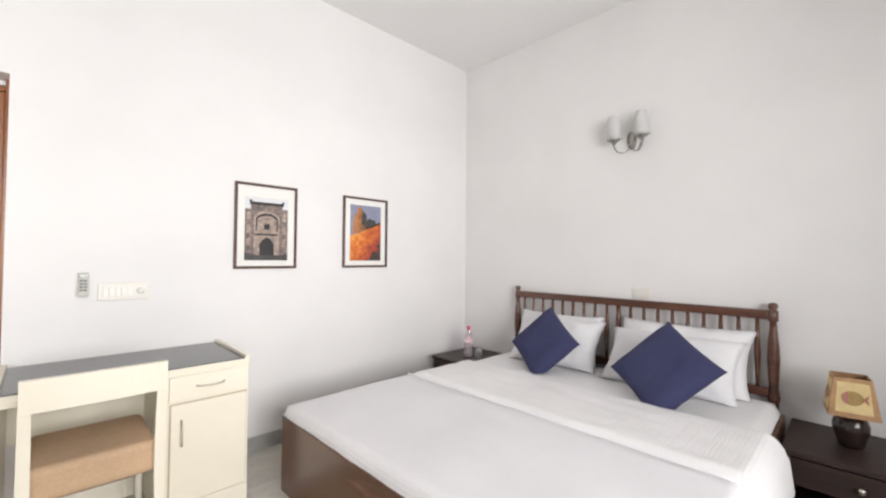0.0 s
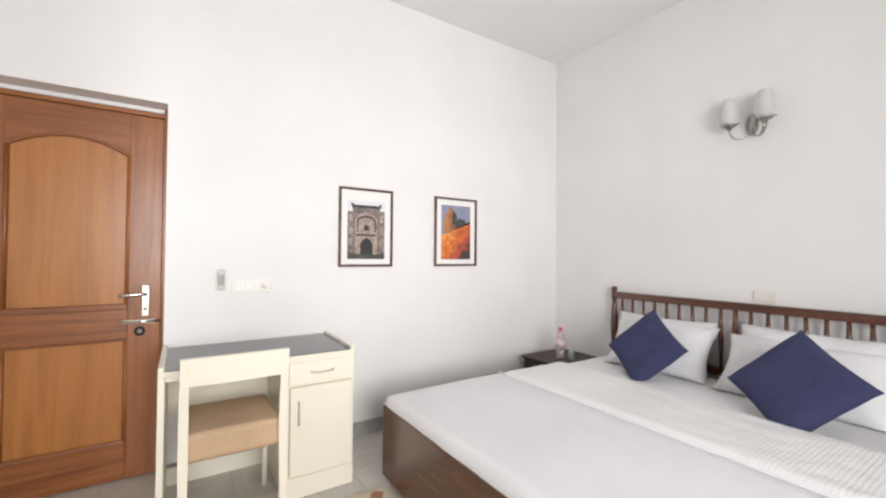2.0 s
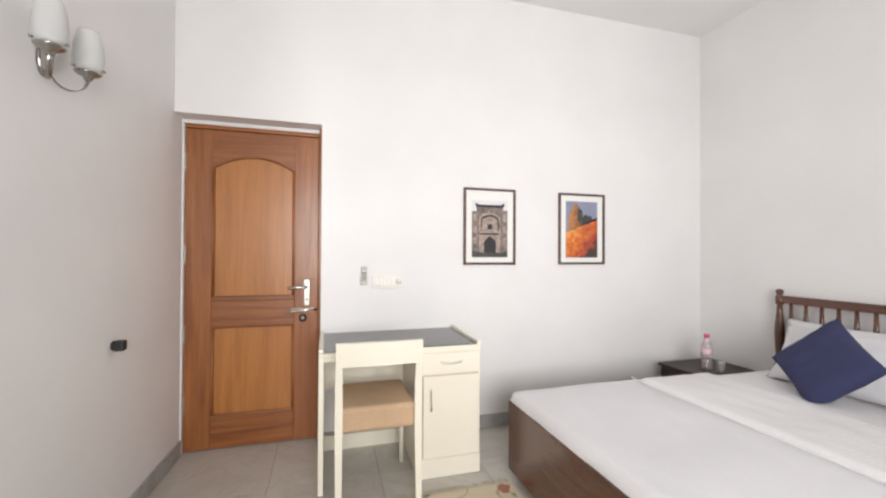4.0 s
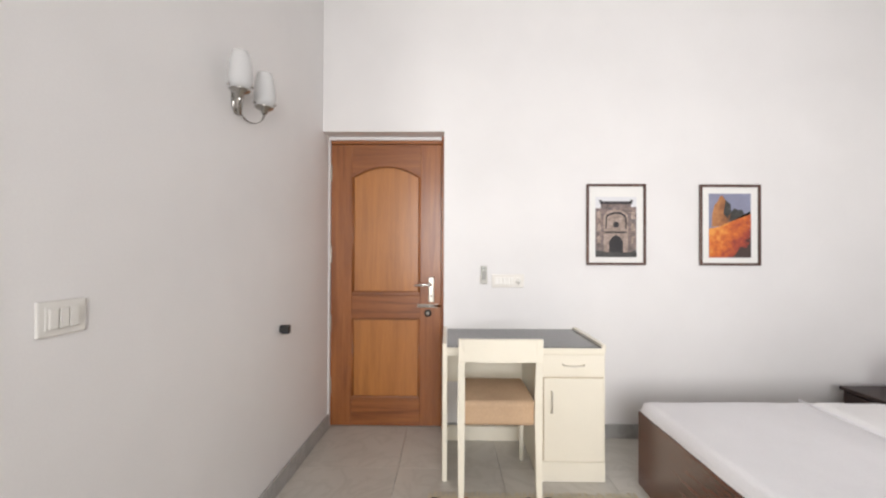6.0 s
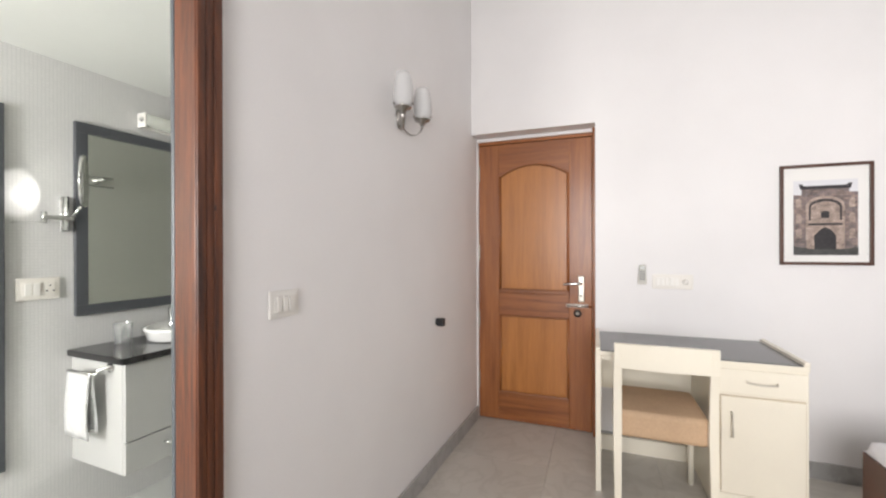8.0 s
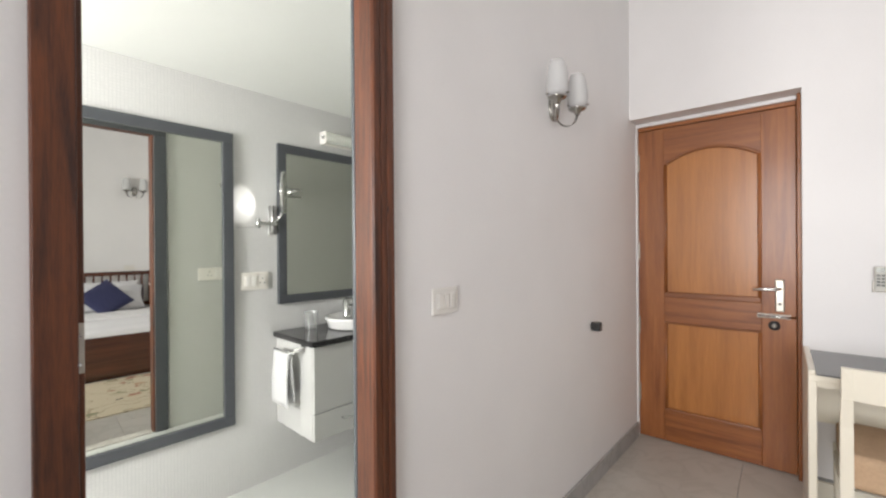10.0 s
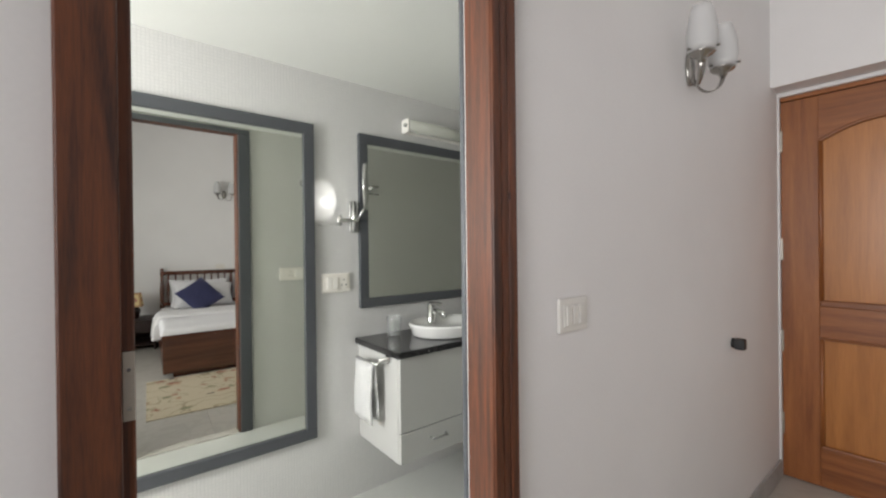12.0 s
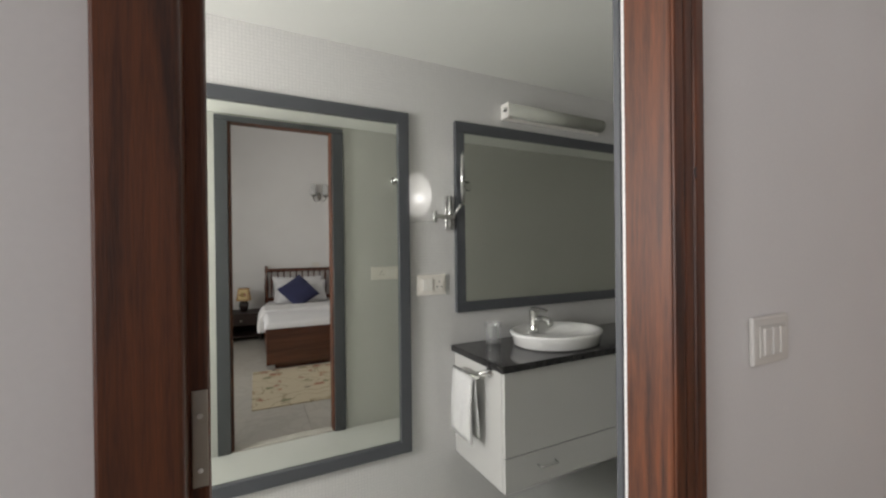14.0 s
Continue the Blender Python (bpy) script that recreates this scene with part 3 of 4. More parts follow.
part("knot", lathe([(0.0, 0.0), (0.0035, 0.0003), (0.005, 0.0)], 12, pose(0.0293, -2.107, 1.405, 0, 90) @ Matrix.Diagonal((1.7, 1.0, 1, 1))), M_KNOT, bath_frame, "dark knot in the wood")

# ---- bathroom shell ----
BX, BN, BS, BZ, BF = -1.17, 0.55, -4.0, 2.09, 0.122
structure("wall_bathroom_west", box(BX - 0.1, BX, BS - 0.1, BN + 0.1, -0.02, BZ), M_BTILE, "pale grey mosaic tiled bathroom wall", None, WEST)
structure("wall_bathroom_north", box(BX, -0.056, BN, BN + 0.1, -0.02, BZ), M_BWALL, "pale grey mosaic tiled bathroom wall", None, WEST)
bs = bmesh.new()
box(BX, -0.78, BS - 0.1, BS, -0.02, BZ, 0, bs)
box(-0.22, -0.056, BS - 0.1, BS, -0.02, BZ, 0, bs)
box(-0.78, -0.22, BS - 0.1, BS, -0.02, 1.0, 0, bs)
box(-0.78, -0.22, BS - 0.1, BS, 2.0, BZ, 0, bs)
structure("wall_bathroom_south", bs, M_BWALL, "glazed bathroom wall with a small window", None, WEST)
lin = bmesh.new()
box(-0.062, -0.0555, JAMB_N + 0.008, BN, 0.0, BZ, 0, lin)
box(-0.062, -0.0555, BS, JAMB_S - 0.004, 0.0, BZ, 0, lin)
box(-0.062, -0.0555, JAMB_S - 0.004, JAMB_N + 0.008, DOOR_HEAD + 0.003, BZ, 0, lin)
for y0, y1 in ((-2.152, JAMB_N), (JAMB_S - 0.02, -2.745)):
    part("casing", box(-0.078, -0.0645, y0, y1, BF, DOOR_HEAD - 0.006, 0.003), M_GREYFRAME, bath_frame, "dark grey painted casing")
part("casing", box(-0.078, -0.0645, JAMB_S - 0.02, JAMB_N, DOOR_HEAD - 0.0055, DOOR_HEAD + 0.026, 0.003), M_GREYFRAME, bath_frame, "dark grey painted casing")
structure("wall_bathroom_east", lin, M_BWALL, "grey-green glazed bathroom wall round the doorway", None, WEST)
structure("ceiling_bathroom", box(BX - 0.1, -0.056, BS - 0.1, BN + 0.1, BZ, BZ + 0.1), M_BCEIL, "white painted bathroom ceiling", None, WEST)
structure("floor_bathroom", box(BX - 0.1, -0.0645, BS - 0.1, BN + 0.1, -0.1, BF), M_BFLOOR, "pale glazed floor of the raised bathroom", None, WEST)


def wall_mirror(y0, y1, z0, z1, f, label):
    t = thing("wall_mirror", (BX, y1, z0), label, "mirror", base=WEST)
    h, w = z1 - z0, y1 - y0
    part("glass", box(0.004, 0.010, -w + f * 0.7, -f * 0.7, f * 0.7, h - f * 0.7), M_MIRROR, t, "silvered mirror glass")
    for a in ((-w, 0, 0, f), (-w, 0, h - f, h), (-w, -w + f, f, h - f), (-f, 0, f, h - f)):
        part("frame_bar", box(0.001, 0.022, a[0], a[1], a[2], a[3], 0.002), M_GREYFRAME, t, "slate grey painted frame")
    return t

wall_mirror(-3.10, -2.071, 0.464, 1.852, 0.047, "tall wall mirror in slate grey painted frame")
wall_mirror(-1.853, -0.55, 1.015, 1.851, 0.045, "vanity mirror in slate grey painted frame")

# ---- bedroom furniture ----
def platform_bed():
    # origin on the floor at the middle of the foot end; x runs to the headboard
    b = thing("bed", (1.91, -1.54, 0), "dark mahogany double bed with spindle headboard", "bed")
    part("footboard", box(0, 0.03, -0.97, 0.895, 0.05, 0.440, 0.004), M_BED, b, "plain polished mahogany footboard")
    part("side_board", box(0.031, 2.05, 0.867, 0.895, 0.05, 0.43, 0.004), M_BED, b)
    part("side_board", box(0.031, 2.05, -0.97, -0.942, 0.05, 0.43, 0.004), M_BED, b)
    part("plinth", box(0.05, 2.03, -0.88, 0.84, 0.0, 0.06), M_BED, b)
    part("base", box(0.032, 2.03, -0.911, 0.866, 0.12, 0.40), M_DARKWOOD, b)
    post = [(0.026, 0.0), (0.026, 0.47), (0.034, 0.50), (0.028, 0.53), (0.024, 0.56), (0.030, 0.64), (0.034, 0.72), (0.030, 0.80), (0.020, 0.90), (0.018, 0.935), (0.027, 0.94), (0.027, 1.0), (0.016, 1.005), (0.024, 1.015), (0.027, 1.028), (0.020, 1.042), (0.0, 1.047)]
    for y in (-0.916, 0.852):
        part("post", lathe([(r * 0.92, z) for r, z in post], 18, pose(2.09, y, 0)), M_BED, b, "turned bedpost with ball finial", True)
    part("top_rail", box(2.072, 2.108, -0.895, 0.835, 0.948, 1.002, 0.006), M_BED, b)
    part("low_rail", box(2.075, 2.105, -0.895, 0.835, 0.50, 0.555, 0.006), M_BED, b)
    part("middle_post", lathe([(0.014, 0.55), (0.018, 0.7), (0.018, 0.85), (0.014, 0.95)], 12, pose(2.09, -0.032, 0)), M_BED, b, "", True)
    for k in range(9):
        for s in (-1, 1):
            y = s * (0.086 + k * 0.0905) - 0.032
            part("spindle", lathe([(0.010, 0.55), (0.012, 0.62), (0.0165, 0.74), (0.014, 0.84), (0.010, 0.95)], 10, pose(2.09, y, 0)), M_BED, b, "", True)
    return b

platform_bed()

mattress = thing("mattress", (3.0, -1.54, 0.40), "white sheeted mattress lying on the bed base", "mattress")
part("ticking", cloth(-1.05, 0.98, -0.965, 0.875, 0.0, 0.092, 0.07, 0.004, 50, 46, 3.0), M_SHEET, mattress, "", True)

cover = thing("bedspread", (2.30, -1.54, 0.420), "white cotton bedspread pulled flat over the mattress", "bedspread")
hemline = [(-0.30 + 0.006 * noise.noise((k * 0.7, 0, 0)), -0.98 + k * 0.0955, 0.094 + 0.004 * noise.noise((k * 0.5, 3, 0))) for k in range(20)]
part("cloth", cloth(-0.382, 0.62, -0.985, 0.905, 0.0205, 0.080, 0.05, 0.006, 60, 100, 7.0, 2.2, 0.004), M_LINEN, cover, "", True)

fold = thing("folded_quilt", (3.02, -1.54, 0.43), "white waffle quilt folded back across the bed", "quilt")
part("cloth", cloth(-0.315, 0.36, -1.055, 0.895, -0.16, 0.096, 0.10, 0.009, 46, 120, 1.0, 3.0, 0.02), M_WAFFLE, fold, "", True)
part("hem", tube(hemline, 0.006, 8), M_LINEN, fold, "rolled cotton hem", True)

def pillow(at, w, h, t, tilt, turn, seed, label, material=M_LINEN, name="pillow", roll=0, group="pillows on the bed"):
    p = thing(name, at, label, name, group)
    bm = pillow_shape(w, h, t, seed, 30, 0.10 if name == "pillow" else 0.06, 0.02 if name == "pillow" else 0.012)
    bm.transform(pose(0, 0, 0, 0, roll, 0))
    lowest = min((pose(0, 0, 0, tilt, 0, turn) @ v.co).z for v in bm.verts)
    sink = 0.055 if name == "cushion" else 0.02
    bm.transform(Matrix.Translation((0, 0, -lowest - sink)) @ pose(0, 0, 0, tilt, 0, turn))
    for v in bm.verts:
        if v.co.z < 0.012:
            v.co.z = 0.002 + 0.01 * math.exp((v.co.z - 0.012) * 30)
    part("cover", bm, material, p, "", True)
    return p

# pillows stand against the headboard, faces towards the foot of the bed
pillow((3.92, -1.11, 0.492), 0.74, 0.41, 0.18, -22, -90, 1.0, "white cotton pillow leaning on the headboard")
pillow((3.80, -1.17, 0.492), 0.70, 0.42, 0.18, -34, -86, 5.0, "white cotton pillow leaning on another pillow")
pillow((3.92, -1.985, 0.492), 0.80, 0.44, 0.17, -24, -92, 8.0, "white cotton pillow leaning on the headboard")
pillow((3.79, -1.96, 0.492), 0.78, 0.42, 0.17, -38, -91, 11.0, "white cotton pillow leaning on another pillow")
pillow((3.56, -1.215, 0.490), 0.41, 0.41, 0.13, -30, -97, 14.0, "navy blue square cushion standing on its corner", M_NAVY, "cushion", 37, "navy cushions")
pillow((3.46, -2.035, 0.490), 0.435, 0.435, 0.14, -36, -100, 17.0, "navy blue square cushion standing on its corner", M_NAVY, "cushion", 34, "navy cushions")


def nightstand(at, w, label, h=0.415):
    n = thing("nightstand", at, label, "nightstand", "nightstands beside the bed")
    part("top", box(-0.27, 0.26, -w / 2, w / 2, h - 0.025, h, 0.004), M_DARKWOOD, n)
    part("side_panel", box(-0.25, 0.25, -w / 2 + 0.01, -w / 2 + 0.03, 0.0, h - 0.026, 0.002), M_DARKWOOD, n)
    part("side_panel", box(-0.25, 0.25, w / 2 - 0.03, w / 2 - 0.01, 0.0, h - 0.026, 0.002), M_DARKWOOD, n)
    part("back_panel", box(0.23, 0.248, -w / 2 + 0.031, w / 2 - 0.031, 0.0, h - 0.026), M_DARKWOOD, n)
    part("shelf", box(-0.24, 0.229, -w / 2 + 0.031, w / 2 - 0.031, 0.06, 0.08), M_DARKWOOD, n)
    dr = part("drawer", box(-0.256, -0.236, -w / 2 + 0.033, w / 2 - 0.033, h - 0.16, h - 0.035, 0.003), M_DARKWOOD, n)
    part("knob", lathe([(0.006, 0), (0.007, 0.012), (0.015, 0.02), (0.013, 0.028), (0.0, 0.032)], 14, pose(-0.256, 0, h - 0.095, 0, -90)), M_STEEL, dr, "satin steel knob", True)
    return n

nightstand((3.75, -0.345, 0), 0.44, "dark walnut nightstand between bed and wall")
nightstand((3.79, -2.80, 0), 0.54, "dark walnut nightstand with one drawer beside the bed", 0.395)

def water_bottle(at):
    t = thing("water_bottle", at, "small clear plastic water bottle with pink cap", "bottle")
    t.scale = (1.18, 1.18, 1.08)
    part("body", lathe([(0.028, 0), (0.031, 0.005), (0.031, 0.06), (0.028, 0.07), (0.028, 0.085), (0.031, 0.095), (0.031, 0.15), (0.024, 0.185), (0.013, 0.212), (0.013, 0.225)], 20), M_WATER, t, "", True)
    part("wrapper", lathe([(0.0316, 0.10), (0.0316, 0.148)], 20), plain("pink_wrapper", (0.72, 0.55, 0.60), 0.5), t, "pale pink paper wrapper", True)
    part("cap", lathe([(0.016, 0.222), (0.016, 0.248), (0.013, 0.250), (0.0, 0.250)], 18), M_PINK, t, "pink screw cap", True)

def tumbler(at, r, h, label, ribs=False, base=SQUARE):
    t = thing("drinking_glass", at, label, "glass", base=base)
    outer = [(r * 0.82, 0), (r * 0.85, 0.002)]
    n = 14
    for i in range(1, n + 1):
        z = h * i / n
        rr = r * (0.85 + 0.15 * i / n) + (0.0016 * (1 if i % 2 else -1) if ribs else 0)
        outer.append((rr, z))
    inner = [(r * 0.95, h - 0.001), (r * 0.78, 0.008), (0.0, 0.008)]
    part("bowl", lathe(outer + inner, 22), M_GLASS, t, "", True)

water_bottle((3.68, -0.39, 0.415))
tumbler((3.72, -0.47, 0.415), 0.032, 0.075, "clear drinking glass on the nightstand")


def table_lamp(at):
    t = thing("table_lamp", at, "dark glazed pot lamp with square hand-painted shade", "lamp", rz=8)
    part("pot", lathe([(0.040, 0), (0.047, 0.005), (0.054, 0.035), (0.066, 0.08), (0.068, 0.108), (0.058, 0.138), (0.038, 0.155), (0.0, 0.155)], 26), M_CERAMIC_DK, t, "round dark glazed pot base", True)
    part("stem", lathe([(0.01, 0.15), (0.01, 0.22)], 10), M_STEEL, t, "", True)
    sh = bmesh.new()
    a0, a1, z0, z1, k = 0.090, 0.066, 0.160, 0.340, 0.003
    def ring(h, z):
        return [sh.verts.new((x * h, y * h, z)) for x, y in ((-1, -1), (1, -1), (1, 1), (-1, 1))]
    ro, rt, it, io = ring(a0, z0), ring(a1, z1), ring(a1 - k, z1), ring(a0 - k, z0)
    for a, b in ((ro, rt), (rt, it), (it, io), (io, ro)):
        for i in range(4):
            sh.faces.new((a[i], a[(i + 1) % 4], b[(i + 1) % 4], b[i]))
    shade = part("shade", sh, M_SHADE, t, "square ochre shade painted with a fish")
    slope = math.degrees(math.atan2(a0 - a1, z1 - z0))
    for face in (0, 90, 180, 270):
        m = pose(0, 0, 0, 0, 0, face) @ pose(0, -(a0 + a1) / 2 - 0.0015, (z0 + z1) / 2, -slope)
        m = m @ Matrix.Diagonal((0.78, 1, 0.9, 1))
        part("painted_field", prism([(-0.083, -0.075), (0.083, -0.075), (0.07, 0.08), (-0.07, 0.08)], 0.001, m), M_SHADE_PALE, shade)
        part("painted_fish", prism(arc(-0.005, 0, 0.050, 0, 360, 22, 0.036)[:-1], 0.001, m @ Matrix.Translation((0, -0.0012, 0))), M_FISH_YEL, shade)
        part("painted_head", prism(arc(-0.005, 0, 0.050, 110, 250, 12, 0.036), 0.001, m @ Matrix.Translation((0, -0.0024, 0))), M_FISH_RED, shade)
        part("painted_tail", prism([(0.036, 0.0), (0.066, 0.026), (0.060, 0.0), (0.066, -0.026)], 0.001, m @ Matrix.Translation((0, -0.0012, 0))), M_FISH_RED, shade)
        for q in range(3):
            part("painted_stripe", prism([(0.002 + q * 0.011, -0.028 + q * 0.004), (0.006 + q * 0.011, -0.028 + q * 0.004), (0.006 + q * 0.011, 0.028 - q * 0.004), (0.002 + q * 0.011, 0.028 - q * 0.004)], 0.001, m @ Matrix.Translation((0, -0.0024, 0))), M_SHADE, shade)

table_lamp((3.79, -2.768, 0.395))


def writing_desk():
    # origin on the floor at the front left corner
    d = thing("desk", (0.855, -0.555, 0), "cream painted writing desk with dark glass-like top", "desk")
    w, dp, h = 0.918, 0.525, 0.758
    part("side_panel", box(0, 0.028, 0, dp, 0, h - 0.03, 0.003), M_CREAM, d)
    part("top", box(0.0, w, 0.0, dp, h - 0.03, h - 0.004, 0.003), M_CREAM, d)
    part("top_inlay", box(0.026, w - 0.026, -0.004, dp - 0.004, h - 0.0038, h + 0.001, 0.001), M_TOP, d, "dark grey polished laminate inlay")
    part("edge_strip", box(0.0, 0.024, -0.003, dp, h - 0.0038, h + 0.016, 0.004), M_CREAM, d)
    part("edge_strip", box(w - 0.024, w, -0.003, dp, h - 0.0038, h + 0.016, 0.004), M_CREAM, d)
    part("modesty_panel", box(0.029, 0.544, dp - 0.02, dp - 0.002, 0.40, h - 0.031), M_CREAM, d)
    part("foot_rail", box(0.029, 0.544, dp - 0.03, dp - 0.005, 0.0, 0.095, 0.002), M_CREAM, d)
    cab = part("cabinet_body", box(0.545, w, 0.012, dp - 0.002, 0, h - 0.031, 0.003), M_CREAM, d)
    part("apron", box(0.029, 0.544, 0.010, 0.026, h - 0.055, h - 0.031), M_CREAM, d)
    c = 0.545
    dr = part("drawer", box(c + 0.018, w - 0.008, -0.002, 0.012, 0.60, 0.715, 0.003), M_CREAM, cab, "cream drawer front")
    part("drawer_handle", tube([(c + 0.13, -0.002, 0.662), (c + 0.135, -0.022, 0.660), (c + 0.19, -0.026, 0.656), (c + 0.245, -0.022, 0.660), (c + 0.25, -0.002, 0.662)], 0.0045), M_HANDLE, cab, "slim steel handle", True)
    # solid strip coloured as the shade between cupboard door and body
    part("door_gap_shade", box(c + 0.022, w - 0.012, 0.008, 0.0135, 0.12, 0.588), M_GAP_SHADE, cab)
    part("cabinet_door", box(c + 0.026, w - 0.016, -0.003, 0.009, 0.124, 0.584, 0.003), M_CREAM, cab, "cream cupboard door")
    part("door_handle", tube([(c + 0.068, -0.003, 0.39), (c + 0.068, -0.022, 0.395), (c + 0.068, -0.024, 0.45), (c + 0.068, -0.022, 0.505), (c + 0.068, -0.003, 0.51)], 0.0045), M_HANDLE, cab, "slim steel handle", True)
    part("plinth", box(c + 0.004, w - 0.002, 0.002, 0.012, 0.002, 0.112, 0.002), M_CREAM, cab)

writing_desk()


def desk_chair():
    # back of the chair towards -y, origin on the floor under the seat
    c = thing("desk_chair", (1.155, -0.51, 0), "cream painted chair with tan upholstered seat", "chair")
    for x in (-0.200, 0.200):
        post = bmesh.new()
        rings = [[post.verts.new((x + dx, y + dy, z)) for dx, dy in ((-w, -0.015), (w, -0.015), (w, 0.015), (-w, 0.015))] for y, z, w in ((-0.24, 0.0, 0.014), (-0.215, 0.42, 0.019), (-0.22, 0.62, 0.018), (-0.246, 0.84, 0.015))]
        for ra, rb in zip(rings, rings[1:]):
            for q in range(4):
                post.faces.new((ra[q], ra[(q + 1) % 4], rb[(q + 1) % 4], rb[q]))
        post.faces.new(rings[0])
        post.faces.new(rings[-1])
        bmesh.ops.bevel(post, geom=[e for e in post.edges if e.calc_face_angle(0) > 1.0], offset=0.005, segments=2, affect="EDGES")
        part("back_leg", post, M_CREAM, c)
        part("front_leg", tube([(x * 0.95, 0.20, 0.0), (x * 0.95, 0.20, 0.40)], 0.017, 12, [0.014, 0.018]), M_CREAM, c, "", True)
        part("side_rail", box(x - 0.010, x + 0.010, -0.198, 0.18, 0.34, 0.374, 0.004), M_CREAM, c)
    slat = bmesh.new()
    n = 14
    rows = []
    for i in range(n + 1):
        u = 2 * i / n - 1
        yy = -0.245 + 0.030 * (1 - u * u)
        sag = 0.012 * (1 - u * u)
        rows.append([slat.verts.new((u * 0.216, yy + o, z)) for o, z in ((-0.013, 0.730 - sag), (0.013, 0.730 - sag), (0.008, 0.838 + 0.007 * u * u), (-0.018, 0.838 + 0.007 * u * u))])
    for a, b in zip(rows, rows[1:]):
        for k in range(4):
            slat.faces.new((a[k], a[(k + 1) % 4], b[(k + 1) % 4], b[k]))
    slat.faces.new(rows[0])
    slat.faces.new(rows[-1])
    bmesh.ops.bevel(slat, geom=[e for e in slat.edges if e.calc_face_angle(0) > 1.0], offset=0.006, segments=2, affect="EDGES")
    part("backrest", slat, M_CREAM, c, "curved cream backrest board")
    part("seat", box(-0.198, 0.198, -0.198, 0.225, 0.375, 0.505, 0.026, None, 4), M_TAN, c, "tan woven upholstered seat")
    return c

desk_chair()


# ---- rug ----
rug = thing("rug", (1.33, -1.645, 0), "flat beige rug with faded floral pattern and fringe", "rug")
part("woven_field", box(-0.55, 0.57, -1.0, 0.94, 0.0, 0.008, 0.002), M_RUG, rug)
fr = bmesh.new()
rnd = random.Random(4)
for i in range(170):
    x = -0.54 + i * 1.1 / 169
    a, ln = rnd.uniform(-0.012, 0.012), rnd.uniform(0.03, 0.055)
    merge(fr, tube([(x, 0.938, 0.005), (x + a * 0.5, 0.938 + ln * 0.6, 0.006), (x + a, 0.938 + ln, 0.003)], 0.0022, 5))
tagged(part("fringe", fr, M_FRINGE, rug, "knotted cotton fringe"), kind="stuff")


# ---- pictures ----
def picture(at, w, h, label):
    p = thing("framed_picture", at, label, "picture", "framed prints on the wall")
    f = 0.017
    for a in ((-w / 2, w / 2, 0, f), (-w / 2, w / 2, h - f, h), (-w / 2, -w / 2 + f, f, h - f), (w / 2 - f, w / 2, f, h - f)):
        part("frame_bar", box(a[0], a[1], -0.02, -0.001, a[2], a[3], 0.002), M_FRAME, p, "dark brown wooden frame")
    part("mount", box(-w / 2 + f, w / 2 - f, -0.008, -0.002, f, h - f), M_MOUNT, p, "off-white mount card")
    return p

def layer(p, name, outline, material, k):
    part(name, prism(outline, 0.0008, Matrix.Translation((0, -0.009 - 0.0007 * k, 0))), material, p)

def gateway_print(x, z):
    w, h = 0.412, 0.565
    p = picture((x, 0, z), w, h, "framed print of an old stone gateway")
    a, b, c, d = -0.142, 0.142, 0.055, 0.475
    layer(p, "sky", [(a, c), (b, c), (b, d), (a, d)], M_SKY_A, 0)
    layer(p, "facade", [(a, c), (b, c), (b, 0.405), (0.105, 0.405), (0.105, 0.432), (-0.105, 0.432), (-0.105, 0.395), (a, 0.395)], M_STONE, 1)
    layer(p, "parapet", [(-0.11, 0.425), (0.11, 0.425), (0.118, 0.455), (0.10, 0.455), (0.098, 0.444), (-0.098, 0.444), (-0.10, 0.455), (-0.118, 0.455)], M_SHADOW, 2)
    layer(p, "arch", [(-0.085, 0.09), (0.085, 0.09), (0.085, 0.33)] + arc(0, 0.33, 0.085, 0, 180, 12, 0.055)[1:-1] + [(-0.085, 0.33)], M_STONE_LT, 2)
    layer(p, "arch_shadow", [(-0.073, 0.25), (-0.073, 0.325)] + arc(0, 0.325, 0.073, 180, 0, 12, 0.045)[1:-1] + [(0.073, 0.325), (0.073, 0.25), (0.064, 0.25), (0.064, 0.32)] + arc(0, 0.32, 0.064, 0, 180, 12, 0.036)[1:-1] + [(-0.064, 0.32), (-0.064, 0.25)], M_SHADOW, 3)
    layer(p, "window", [(-0.018, 0.262), (0.018, 0.262), (0.018, 0.295), (0, 0.305), (-0.018, 0.295)], M_SHADOW, 3)
    layer(p, "lintel", [(-0.075, 0.222), (0.075, 0.222), (0.075, 0.234), (-0.075, 0.234)], M_SHADOW, 3)
    layer(p, "gate", [(-0.048, 0.085), (0.048, 0.085), (0.048, 0.165), (0.026, 0.196), (0.0, 0.212), (-0.026, 0.196), (-0.048, 0.165)], M_SHADOW, 4)
    layer(p, "ground", [(a, c), (b, c), (b, 0.10), (0.06, 0.088), (-0.06, 0.088), (a, 0.105)], M_TREE, 5)
    for s in (-1, 1):
        for q in range(3):
            layer(p, "niche", [(s * 0.118 - 0.013, 0.15 + q * 0.085), (s * 0.118 + 0.013, 0.15 + q * 0.085), (s * 0.118 + 0.013, 0.195 + q * 0.085), (s * 0.118, 0.207 + q * 0.085), (s * 0.118 - 0.013, 0.195 + q * 0.085)], M_STONE_LT, 2)

